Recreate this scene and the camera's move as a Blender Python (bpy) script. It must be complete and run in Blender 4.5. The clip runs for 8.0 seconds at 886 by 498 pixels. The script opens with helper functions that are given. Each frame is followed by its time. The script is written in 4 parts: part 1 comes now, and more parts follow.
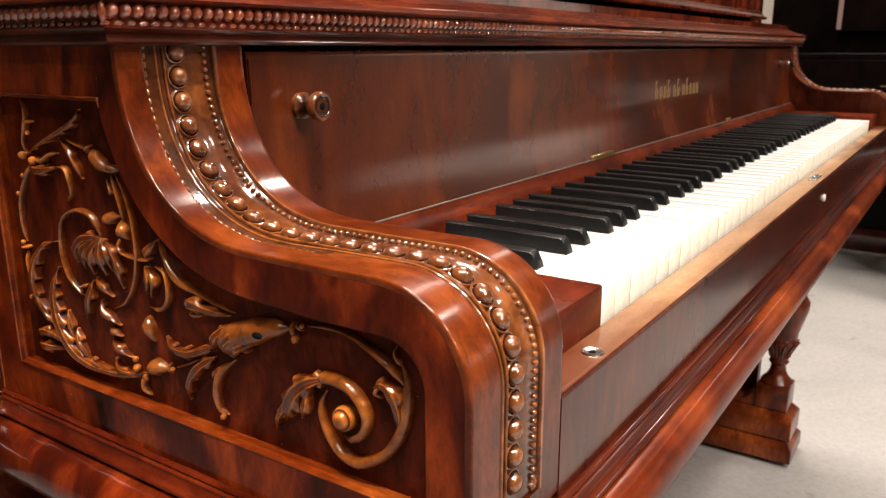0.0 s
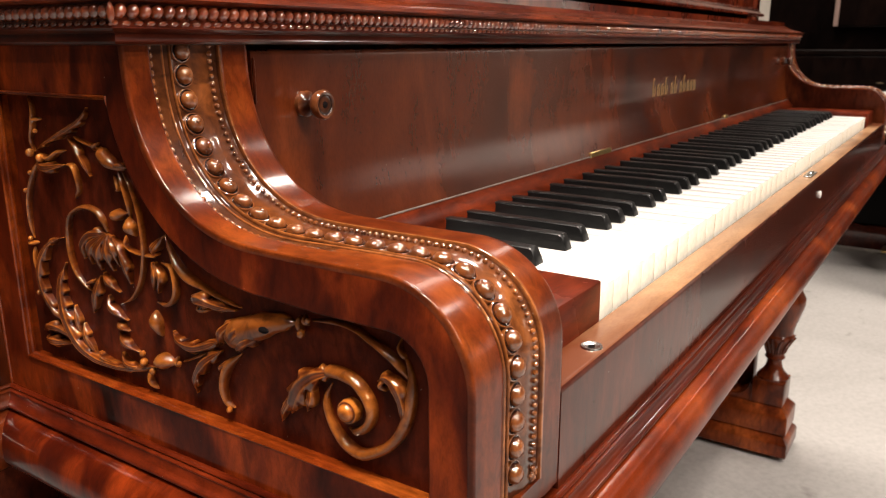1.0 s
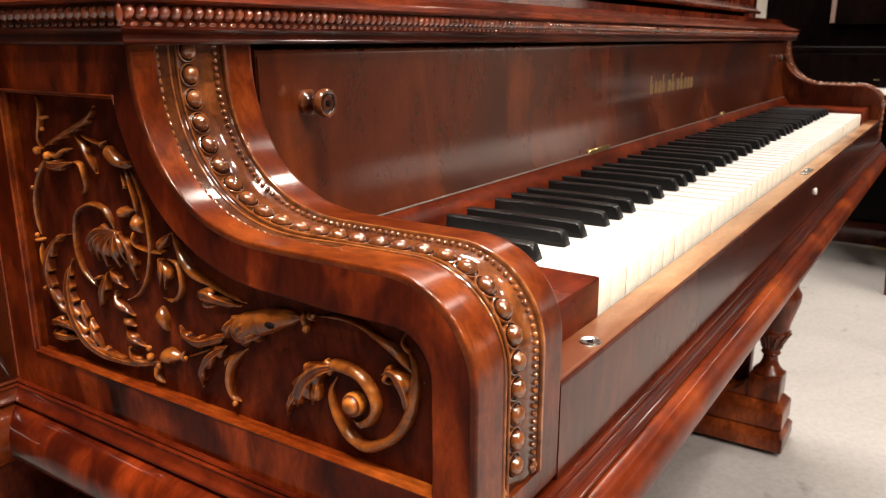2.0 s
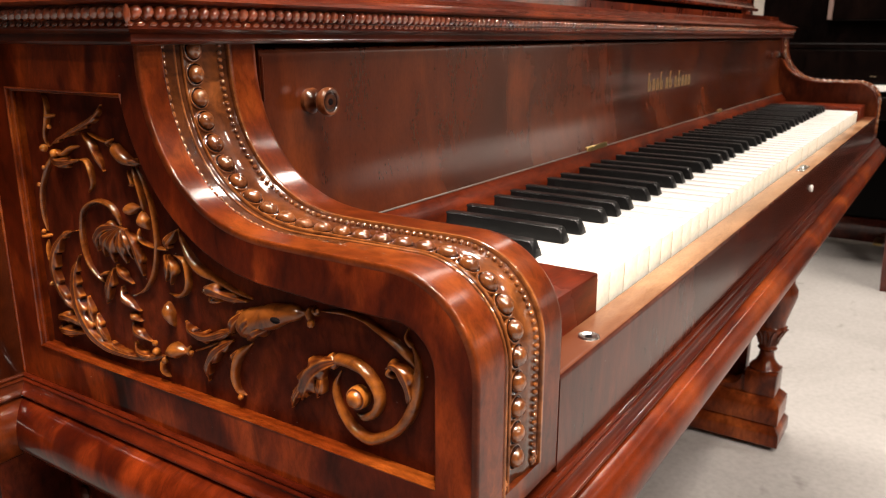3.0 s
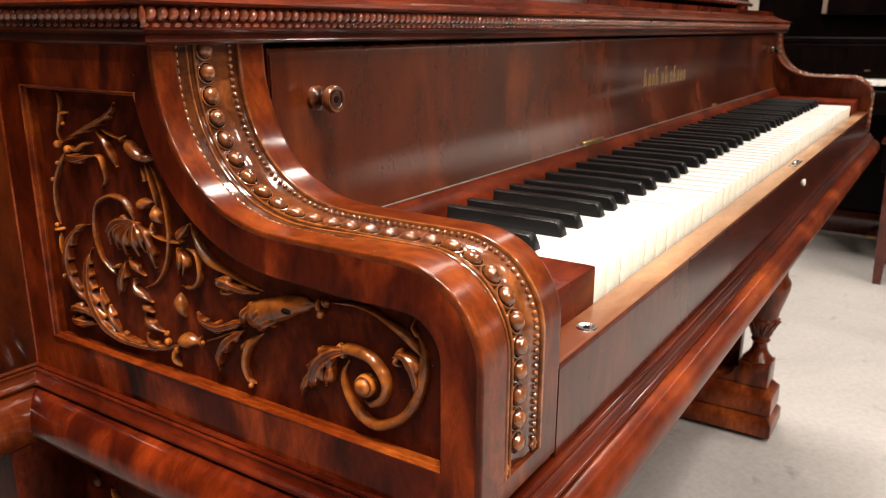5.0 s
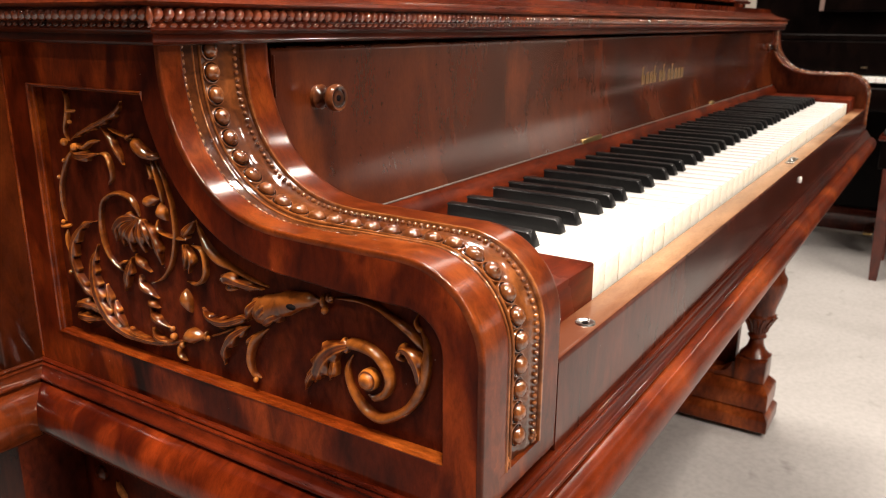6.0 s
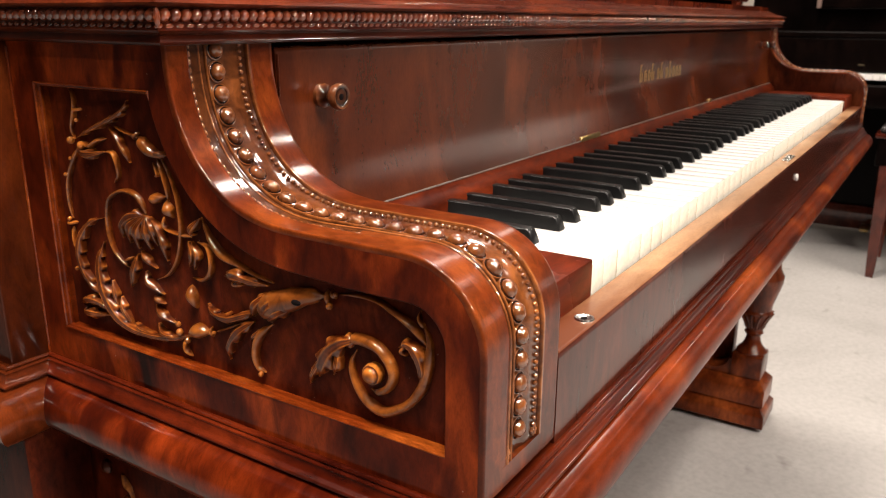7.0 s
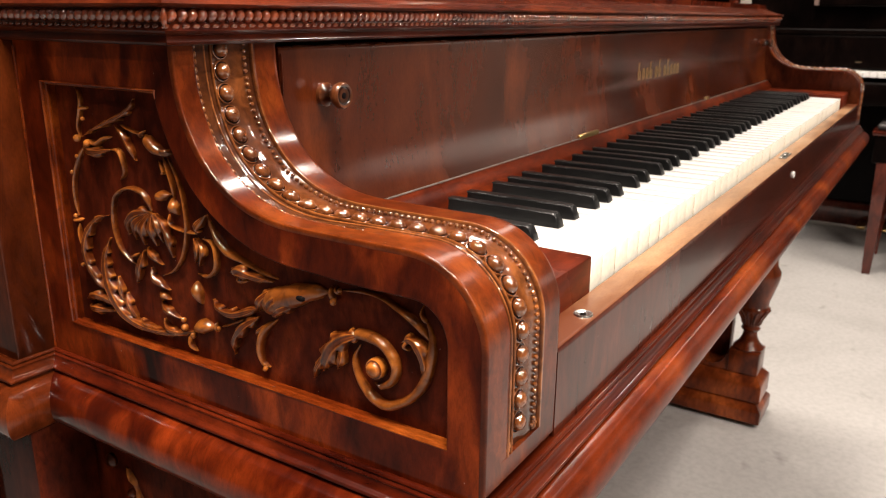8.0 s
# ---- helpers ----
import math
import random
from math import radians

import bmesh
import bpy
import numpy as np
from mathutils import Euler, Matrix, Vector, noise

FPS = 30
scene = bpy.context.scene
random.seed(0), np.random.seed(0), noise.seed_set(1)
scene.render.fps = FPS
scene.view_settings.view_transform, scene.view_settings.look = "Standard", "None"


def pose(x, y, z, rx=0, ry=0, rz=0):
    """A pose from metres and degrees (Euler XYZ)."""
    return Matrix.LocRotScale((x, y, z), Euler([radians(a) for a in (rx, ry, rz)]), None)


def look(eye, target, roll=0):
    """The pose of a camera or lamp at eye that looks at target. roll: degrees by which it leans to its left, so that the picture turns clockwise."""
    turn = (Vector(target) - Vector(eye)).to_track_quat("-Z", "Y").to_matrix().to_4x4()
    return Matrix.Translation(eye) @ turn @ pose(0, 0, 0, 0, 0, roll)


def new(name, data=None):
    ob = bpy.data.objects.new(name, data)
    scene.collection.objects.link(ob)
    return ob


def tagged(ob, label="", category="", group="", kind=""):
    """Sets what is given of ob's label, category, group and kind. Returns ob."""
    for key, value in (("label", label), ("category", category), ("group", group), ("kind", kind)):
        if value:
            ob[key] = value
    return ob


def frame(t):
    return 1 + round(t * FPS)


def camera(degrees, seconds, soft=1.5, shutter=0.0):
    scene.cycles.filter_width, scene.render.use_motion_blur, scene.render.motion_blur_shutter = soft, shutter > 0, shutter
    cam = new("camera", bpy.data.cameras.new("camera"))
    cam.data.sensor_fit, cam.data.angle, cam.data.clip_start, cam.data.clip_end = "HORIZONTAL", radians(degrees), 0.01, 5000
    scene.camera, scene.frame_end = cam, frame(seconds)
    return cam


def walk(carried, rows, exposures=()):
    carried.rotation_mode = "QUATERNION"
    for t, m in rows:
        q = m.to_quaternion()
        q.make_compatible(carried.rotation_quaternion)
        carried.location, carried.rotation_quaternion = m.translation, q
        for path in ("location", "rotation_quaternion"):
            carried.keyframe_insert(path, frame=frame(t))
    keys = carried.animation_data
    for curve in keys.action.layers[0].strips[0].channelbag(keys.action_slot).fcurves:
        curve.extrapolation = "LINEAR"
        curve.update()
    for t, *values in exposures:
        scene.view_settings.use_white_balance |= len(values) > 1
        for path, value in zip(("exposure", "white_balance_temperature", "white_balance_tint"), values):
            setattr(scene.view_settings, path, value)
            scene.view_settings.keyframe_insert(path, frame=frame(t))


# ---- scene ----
cam = camera(59.01, 8.0, soft=1.1)
cam.data.dof.use_dof = True
cam.data.dof.focus_distance = 0.42
cam.data.dof.aperture_fstop = 24.0


def eye_pose(x, y, z, pitch, yaw, roll):
    return pose(x, y, z, 90 + pitch, 0, yaw) @ pose(0, 0, 0, 0, 0, roll)


PATH = [
    (0, eye_pose(-0.3775, -0.1532, 0.8617, -14.36, -56.13, -0.19)),
    (0.5, eye_pose(-0.3809, -0.1541, 0.8626, -14.51, -56.24, -0.16)),
    (1, eye_pose(-0.3842, -0.1550, 0.8636, -14.66, -56.34, -0.12)),
    (1.5, eye_pose(-0.3876, -0.1559, 0.8647, -14.81, -56.45, -0.08)),
    (3, eye_pose(-0.3975, -0.1587, 0.8679, -15.27, -56.75, 0.05)),
    (3.5, eye_pose(-0.4008, -0.1597, 0.8690, -15.41, -56.84, 0.09)),
    (4, eye_pose(-0.4042, -0.1606, 0.8701, -15.56, -56.94, 0.14)),
    (4.5, eye_pose(-0.4075, -0.1615, 0.8712, -15.70, -57.03, 0.18)),
    (6, eye_pose(-0.4175, -0.1644, 0.8746, -16.12, -57.30, 0.31)),
    (6.5, eye_pose(-0.4210, -0.1654, 0.8757, -16.25, -57.39, 0.35)),
    (7, eye_pose(-0.4244, -0.1663, 0.8768, -16.38, -57.48, 0.39)),
    (7.5, eye_pose(-0.4278, -0.1673, 0.8779, -16.52, -57.56, 0.43)),
    (8, eye_pose(-0.4311, -0.1682, 0.8790, -16.64, -57.65, 0.48)),
]
walk(cam, PATH, exposures=[(0, -0.08), (8, -0.08)])

# ---- world and lamps ----
world = bpy.data.worlds.new("world")
scene.world = world
world.use_nodes = True
world.node_tree.nodes["Background"].inputs["Color"].default_value = (0.9, 0.85, 0.8, 1)
world.node_tree.nodes["Background"].inputs["Strength"].default_value = 0.02

CEIL = 2.75
LAMPS = [  # unseen ceiling panels and round downlights, some added as fill: x, y, watts, size
    (1.62, 0.42, 62, 0.54),
    # added fill panel for the far floor
    (2.85, 1.25, 46, 1.60),
    # added fill for the legs and the floor under the key bed
    (2.30, -0.95, 24, 0.15),
    (-0.95, -0.80, 10, 0.15),
    # added fill for the bass side and its shelf beads
    (-1.60, -0.15, 15, 0.15),
    (-0.40, -0.80, 15, 0.15),
    (0.15, -0.80, 16, 0.15),
    (0.70, -0.80, 9, 0.15),
    (-0.40, -1.75, 13, 0.15),
    (0.40, -1.75, 17, 0.15),
    (1.20, -1.75, 22, 0.15),
    (-1.10, -2.90, 56, 0.30),
    (-0.30, -2.90, 56, 0.30),
]
SPOTS = [  # unseen track spotlights, added to light the bass side: place, what they point at, watts
    ((-0.56, -0.38, 2.52), (-0.16, 0.05, 0.74), 145),
    ((-0.60, 0.12, 2.52), (-0.16, 0.06, 0.72), 110),
]
for eye_, aim, watts in SPOTS:
    data = bpy.data.lights.new("spotlight_beam", "SPOT")
    data.energy, data.color, data.shadow_soft_size = watts, (1.0, 0.88, 0.76), 0.11
    data.spot_size, data.spot_blend = radians(28), 0.9
    new("spot_light", data).matrix_basis = look(eye_, aim) @ pose(0, 0, -0.075)
for lx, ly, watts, size in LAMPS:
    data = bpy.data.lights.new("ceiling_lamp_light", "AREA")
    data.shape, data.size, data.energy, data.color = "SQUARE" if size > 0.5 else "DISK", size, watts, (1.0, 0.88, 0.77)
    lamp = new("lamp_light", data)
    lamp.matrix_basis = pose(lx, ly, CEIL - 0.035)

# ---- materials ----


def material(name, base=(0.5, 0.5, 0.5), rough=0.5, metal=0.0, coat=0.0, coat_rough=0.05, spec=0.5):
    m = bpy.data.materials.new(name)
    m.use_nodes = True
    b = m.node_tree.nodes["Principled BSDF"]
    b.inputs["Base Color"].default_value = (*base, 1)
    b.inputs["Roughness"].default_value = rough
    b.inputs["Metallic"].default_value = metal
    b.inputs["Coat Weight"].default_value = coat
    b.inputs["Coat Roughness"].default_value = coat_rough
    b.inputs["Specular IOR Level"].default_value = spec
    return m


def ramp(nt, fac, stops):
    r = nt.nodes.new("ShaderNodeValToRGB")
    e = r.color_ramp.elements
    while len(e) < len(stops):
        e.new(0.5)
    for k, (p, c) in enumerate(stops):
        e[k].position, e[k].color = p, (*c, 1)
    nt.links.new(fac, r.inputs["Fac"])
    return r.outputs["Color"]


def noise_at(nt, vec, scale, detail=4.0, rough=0.55, dist=0.0):
    n = nt.nodes.new("ShaderNodeTexNoise")
    n.inputs["Scale"].default_value = scale
    n.inputs["Detail"].default_value = detail
    n.inputs["Roughness"].default_value = rough
    n.inputs["Distortion"].default_value = dist
    nt.links.new(vec, n.inputs["Vector"])
    return n.outputs["Fac"]


def stretched(nt, scale, turn=(0, 0, 0)):
    g = nt.nodes.new("ShaderNodeNewGeometry")
    m = nt.nodes.new("ShaderNodeMapping")
    m.inputs["Scale"].default_value = scale
    m.inputs["Rotation"].default_value = turn
    nt.links.new(g.outputs["Position"], m.inputs["Vector"])
    return m.outputs["Vector"]


def blend(nt, a, b, fac, kind="MIX"):
    x = nt.nodes.new("ShaderNodeMix")
    x.data_type, x.blend_type = "RGBA", kind
    for sock, val in ((x.inputs[0], fac), (x.inputs[6], a), (x.inputs[7], b)):
        if isinstance(val, (int, float)):
            sock.default_value = val
        elif isinstance(val, tuple):
            sock.default_value = (*val, 1)
        else:
            nt.links.new(val, sock)
    return x.outputs[2]


def bump(nt, b, height, strength, dist=0.001):
    n = nt.nodes.new("ShaderNodeBump")
    n.inputs["Strength"].default_value = strength
    n.inputs["Distance"].default_value = dist
    nt.links.new(height, n.inputs["Height"])
    nt.links.new(n.outputs["Normal"], b.inputs["Normal"])
    return n


def veneer(name, dark, mid, light, grain, turn=(0, 0, 0), fig=9.0, rough=0.32, coat=1.0, coat_rough=0.06, ripple=0.03, streaky=0.75):
    """French-polished veneer: broad figure, streaks along the grain, fine pores; a slightly uneven gloss coat."""
    m = material(name, mid, rough, 0, coat, coat_rough, 0.04)
    nt = m.node_tree
    b = nt.nodes["Principled BSDF"]
    broad = noise_at(nt, stretched(nt, tuple(0.35 + 0.65 * q for q in grain), turn), fig, 3, 0.5, 1.2)
    streak = noise_at(nt, stretched(nt, tuple(0.10 + 0.9 * q for q in grain), turn), fig * 9, 5, 0.6, 0.6)
    pores = noise_at(nt, stretched(nt, tuple(0.06 + 0.94 * q for q in grain), turn), fig * 90, 2, 0.5)
    c = ramp(nt, broad, [(0.28, dark), (0.5, mid), (0.72, light)])
    s = ramp(nt, streak, [(0.32, (0.42, 0.36, 0.32)), (0.66, (1.3, 1.25, 1.2))])
    p = ramp(nt, pores, [(0.35, (0.72, 0.7, 0.68)), (0.55, (1, 1, 1))])
    c = blend(nt, blend(nt, c, s, streaky, "MULTIPLY"), p, 0.5, "MULTIPLY")
    speck = noise_at(nt, stretched(nt, (1, 1, 1)), 420, 1, 0.5)
    c = blend(nt, c, (0.42, 0.37, 0.32), ramp(nt, speck, [(0.815, (0, 0, 0)), (0.85, (0.5, 0.5, 0.5))]))
    nt.links.new(c, b.inputs["Base Color"])
    wav = noise_at(nt, stretched(nt, (1, 1, 1)), 55, 2, 0.5)
    n = bump(nt, b, wav, ripple, 0.002)
    nt.links.new(n.outputs["Normal"], b.inputs["Coat Normal"])
    dust = noise_at(nt, stretched(nt, (1, 1, 1)), 14, 5, 0.6)
    cr = nt.nodes.new("ShaderNodeMapRange")
    cr.inputs["To Min"].default_value, cr.inputs["To Max"].default_value = coat_rough * 0.5, coat_rough * 1.6
    nt.links.new(dust, cr.inputs["Value"])
    nt.links.new(cr.outputs["Result"], b.inputs["Coat Roughness"])
    return m


RED_D, RED_M, RED_L = (0.034, 0.005, 0.0025), (0.10, 0.014, 0.0045), (0.23, 0.040, 0.010)
ARM_WOOD = veneer("arm_mahogany", (0.034, 0.0056, 0.0016), (0.1, 0.0165, 0.0031), (0.215, 0.047, 0.0083), (1, 0.5, 0.5), (0.2, 0.1, 0.2), fig=17, coat=0.75, coat_rough=0.13)
CASE_WOOD = veneer("case_mahogany", RED_D, RED_M, RED_L, (1, 1, 0.25), (0.15, 0, 0.1), fig=11, coat_rough=0.09)
SIDE_WOOD = veneer("side_frame_mahogany", (0.012, 0.0016, 0.0008), (0.085, 0.01, 0.0022), (0.3, 0.047, 0.0076), (0.6, 1, 0.3), (0.25, 0, 0.1), fig=17, coat=0.3, coat_rough=0.13)
# pilaster mahogany scaled up: light caught by the moulding is in the colour
PILASTER_LIT = veneer("lit_pilaster_mahogany", (0.034, 0.0062, 0.0019), (0.1, 0.0175, 0.0038), (0.21, 0.043, 0.0078), (1, 1, 0.3), (0.2, 0, 0.1), fig=12, coat=0.9, coat_rough=0.10)
PILASTER_WOOD = veneer("pilaster_mahogany", (0.022, 0.0042, 0.0013), (0.062, 0.0112, 0.0026), (0.135, 0.028, 0.0052), (1, 1, 0.3), (0.2, 0, 0.1), fig=12, coat=0.45, coat_rough=0.10)
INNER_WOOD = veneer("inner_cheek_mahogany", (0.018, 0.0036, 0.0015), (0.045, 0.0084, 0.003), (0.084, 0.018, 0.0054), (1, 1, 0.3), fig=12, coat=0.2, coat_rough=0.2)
PANEL_WOOD = veneer("panel_mahogany", (0.03, 0.0051, 0.0024), (0.085, 0.0122, 0.004), (0.165, 0.028, 0.0072), (1, 1, 0.4), fig=22, coat=0.08, coat_rough=0.3, ripple=0.12)
STRIP_WOOD = veneer("strip_mahogany", (0.03, 0.004, 0.0015), (0.075, 0.011, 0.003), (0.13, 0.020, 0.005), (0.3, 1, 1), fig=16, coat=0.10, coat_rough=0.3)
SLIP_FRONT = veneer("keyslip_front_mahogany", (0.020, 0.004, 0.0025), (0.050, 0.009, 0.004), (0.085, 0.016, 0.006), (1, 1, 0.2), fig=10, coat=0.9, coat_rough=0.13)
FALL_WOOD = veneer("fallboard_mahogany", (0.019, 0.0032, 0.0011), (0.056, 0.0102, 0.0027), (0.125, 0.026, 0.0062), (1, 1, 0.3), (0.1, 0.12, 0.1), fig=8.0, coat_rough=0.15, streaky=0.3, coat=1.0, ripple=0.012)
FALL_WOOD.node_tree.nodes["Principled BSDF"].inputs["Coat IOR"].default_value = 1.58
BLOCK_WOOD = veneer("key_block_mahogany", (0.05, 0.006, 0.002), (0.12, 0.0165, 0.004), (0.20, 0.035, 0.008), (0.2, 1, 1), fig=16, coat=0.3, coat_rough=0.26, streaky=0.8)
RAIL_WOOD = veneer("rail_mahogany", (0.015, 0.0015, 0.0008), (0.06, 0.0062, 0.0015), (0.205, 0.027, 0.0046), (0.25, 1, 0.35), (0, 0.25, 0.15), fig=22, coat=0.8, coat_rough=0.09, streaky=0.55)
# rail mahogany again, brighter: the stronger light in front put into its colour
FRONT_RAIL_LIT = veneer("lit_front_rail_mahogany", (0.034, 0.0043, 0.0013), (0.112, 0.0165, 0.0034), (0.24, 0.047, 0.009), (0.35, 1, 0.8), (0, 0, 0.4), fig=15, coat=0.22, coat_rough=0.2, streaky=0.55)
FRONT_OGEE = veneer("front_ogee_mahogany", (0.02, 0.0024, 0.0009), (0.052, 0.0068, 0.0018), (0.095, 0.0145, 0.0036), (0.2, 1, 1), fig=12, coat=0.5, coat_rough=0.12, streaky=0.45)
TRIM_WOOD = veneer("trim_mahogany", (0.07, 0.0085, 0.0015), (0.165, 0.026, 0.0034), (0.29, 0.066, 0.0086), (1, 0.3, 1), fig=20, coat=0.9, coat_rough=0.06)
OGEE_WOOD = veneer("ogee_mahogany", (0.02, 0.002, 0.0009), (0.052, 0.0056, 0.0016), (0.112, 0.0145, 0.0034), (1, 0.3, 1), fig=18, coat=0.9, coat_rough=0.06)
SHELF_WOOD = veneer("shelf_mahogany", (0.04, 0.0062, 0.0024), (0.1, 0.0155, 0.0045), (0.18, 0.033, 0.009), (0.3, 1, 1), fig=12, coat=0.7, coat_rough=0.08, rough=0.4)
# same shelf mahogany, with the shade under the beads put into its colour
SHELF_SHADED = veneer("shaded_shelf_mahogany", (0.018, 0.003, 0.0016), (0.04, 0.0064, 0.0026), (0.072, 0.0135, 0.0046), (0.3, 1, 1), fig=12, coat=0.4, coat_rough=0.12)
SLIP_WOOD = veneer("keyslip_mahogany", (0.19, 0.092, 0.042), (0.33, 0.180, 0.092), (0.45, 0.285, 0.165), (0.2, 1, 1), fig=10, rough=0.4, coat=0.5, coat_rough=0.18, streaky=0.4)


def keep_varnish(m):
    """The red varnish is left at the bass end of the rail and rubbed away along the keys."""
    nt = m.node_tree
    b = nt.nodes["Principled BSDF"]
    worn = b.inputs["Base Color"].links[0].from_socket
    xyz = nt.nodes.new("ShaderNodeSeparateXYZ")
    nt.links.new(stretched(nt, (1, 1, 1)), xyz.inputs["Vector"])
    patch = noise_at(nt, stretched(nt, (1, 2, 1)), 40, 4, 0.6)
    add = nt.nodes.new("ShaderNodeMath")
    add.operation = "MULTIPLY_ADD"
    add.inputs[1].default_value = 0.09
    nt.links.new(patch, add.inputs[0])
    nt.links.new(xyz.outputs["X"], add.inputs[2])
    rng = nt.nodes.new("ShaderNodeMapRange")
    rng.inputs["From Min"].default_value, rng.inputs["From Max"].default_value = -0.005, 0.13
    nt.links.new(add.outputs["Value"], rng.inputs["Value"])
    far = nt.nodes.new("ShaderNodeMapRange")
    far.inputs["From Min"].default_value, far.inputs["From Max"].default_value = 1.30, 1.24
    nt.links.new(add.outputs["Value"], far.inputs["Value"])
    both = nt.nodes.new("ShaderNodeMath")
    both.operation = "MULTIPLY"
    nt.links.new(rng.outputs["Result"], both.inputs[0])
    nt.links.new(far.outputs["Result"], both.inputs[1])
    nt.links.new(blend(nt, (0.10, 0.029, 0.012), worn, both.outputs["Value"]), b.inputs["Base Color"])


keep_varnish(SLIP_WOOD)
LEG_WOOD = veneer("leg_mahogany", (0.05, 0.0088, 0.0028), (0.14, 0.027, 0.0064), (0.27, 0.063, 0.0145), (1, 1, 0.3), fig=10, coat=0.6, coat_rough=0.14)
DARK_WOOD = veneer("ebonised_wood", (0.0015, 0.0009, 0.0008), (0.0028, 0.0015, 0.0013), (0.005, 0.0025, 0.002), (1, 1, 0.3), fig=8, coat=0.03, coat_rough=0.2)
BENCH_WOOD = veneer("bench_mahogany", (0.03, 0.006, 0.004), (0.07, 0.012, 0.006), (0.12, 0.022, 0.010), (1, 1, 0.3), fig=8)


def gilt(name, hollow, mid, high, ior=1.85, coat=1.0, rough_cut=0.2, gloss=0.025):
    """Carved, toned wood: paler on the crests, brown glaze and shade both put into the colour of the hollows, under a
    thick shiny varnish.
    """
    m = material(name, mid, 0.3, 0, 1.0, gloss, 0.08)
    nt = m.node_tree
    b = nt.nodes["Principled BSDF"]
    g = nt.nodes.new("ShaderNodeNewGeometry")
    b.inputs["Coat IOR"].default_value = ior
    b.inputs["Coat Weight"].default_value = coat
    # pointiness colour: some wear on the crests, shade painted into the hollows
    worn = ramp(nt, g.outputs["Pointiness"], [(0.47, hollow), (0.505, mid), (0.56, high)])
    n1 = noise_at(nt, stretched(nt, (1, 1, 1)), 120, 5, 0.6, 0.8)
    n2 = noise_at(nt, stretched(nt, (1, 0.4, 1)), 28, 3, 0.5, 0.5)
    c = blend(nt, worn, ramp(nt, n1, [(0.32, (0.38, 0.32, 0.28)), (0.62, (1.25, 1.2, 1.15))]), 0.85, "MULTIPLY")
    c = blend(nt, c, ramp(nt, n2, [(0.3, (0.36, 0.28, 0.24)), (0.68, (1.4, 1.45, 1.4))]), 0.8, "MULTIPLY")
    nt.links.new(c, b.inputs["Base Color"])
    n = bump(nt, b, n1, rough_cut, 0.0006)
    nt.links.new(n.outputs["Normal"], b.inputs["Coat Normal"])
    return m


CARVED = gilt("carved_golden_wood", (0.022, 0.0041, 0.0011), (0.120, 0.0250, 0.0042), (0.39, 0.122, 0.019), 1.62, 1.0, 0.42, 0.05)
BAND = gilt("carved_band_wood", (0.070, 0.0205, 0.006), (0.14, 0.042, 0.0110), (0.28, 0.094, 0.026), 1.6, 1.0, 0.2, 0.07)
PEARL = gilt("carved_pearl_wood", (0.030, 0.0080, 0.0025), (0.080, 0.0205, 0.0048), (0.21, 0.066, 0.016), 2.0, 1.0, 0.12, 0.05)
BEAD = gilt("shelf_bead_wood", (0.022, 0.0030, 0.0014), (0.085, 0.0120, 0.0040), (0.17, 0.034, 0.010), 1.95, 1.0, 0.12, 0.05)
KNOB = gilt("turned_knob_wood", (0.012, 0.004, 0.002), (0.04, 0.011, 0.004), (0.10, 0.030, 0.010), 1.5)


def speckled(name, a, b_, scale, rough, bumped=0.1, coat=0.0):
    m = material(name, a, rough, 0, coat)
    nt = m.node_tree
    b = nt.nodes["Principled BSDF"]
    n1 = noise_at(nt, stretched(nt, (1, 1, 1)), scale, 6, 0.6, 0.4)
    n2 = noise_at(nt, stretched(nt, (1, 1, 1)), scale * 11, 4, 0.6)
    c = blend(nt, ramp(nt, n1, [(0.3, a), (0.7, b_)]), ramp(nt, n2, [(0.3, (0.82, 0.82, 0.82)), (0.6, (1.05, 1.05, 1.05))]), 0.7, "MULTIPLY")
    nt.links.new(c, b.inputs["Base Color"])
    if bumped:
        bump(nt, b, n2, bumped, 0.002)
    return m


def concrete():
    """Ground concrete: cloudy patches, fine grit, darker spots."""
    m = material("polished_concrete", (0.4, 0.38, 0.36), 0.5)
    nt = m.node_tree
    b = nt.nodes["Principled BSDF"]
    cloud = noise_at(nt, stretched(nt, (1, 1, 1)), 2.2, 6, 0.62, 0.6)
    grit = noise_at(nt, stretched(nt, (1, 1, 1)), 70, 4, 0.6)
    spots = noise_at(nt, stretched(nt, (1, 1, 1)), 9, 3, 0.6, 0.5)
    c = ramp(nt, cloud, [(0.3, (0.35, 0.334, 0.322)), (0.7, (0.47, 0.454, 0.442))])
    c = blend(nt, c, ramp(nt, grit, [(0.3, (0.84, 0.84, 0.84)), (0.6, (1.04, 1.04, 1.04))]), 0.8, "MULTIPLY")
    c = blend(nt, c, ramp(nt, spots, [(0.26, (0.62, 0.60, 0.58)), (0.36, (1, 1, 1))]), 0.8, "MULTIPLY")
    nt.links.new(c, b.inputs["Base Color"])
    bump(nt, b, grit, 0.06, 0.002)
    return m


CONCRETE = concrete()
PLASTER = speckled("painted_plaster", (0.085, 0.075, 0.068), (0.11, 0.097, 0.088), 2.0, 0.8, 0.05)
PALE_PLASTER = speckled("warm_painted_plaster", (0.44, 0.40, 0.35), (0.50, 0.455, 0.40), 2.0, 0.8, 0.05)
CEILING = speckled("ceiling_plaster", (0.10, 0.095, 0.09), (0.13, 0.122, 0.115), 2.0, 0.9, 0.05)
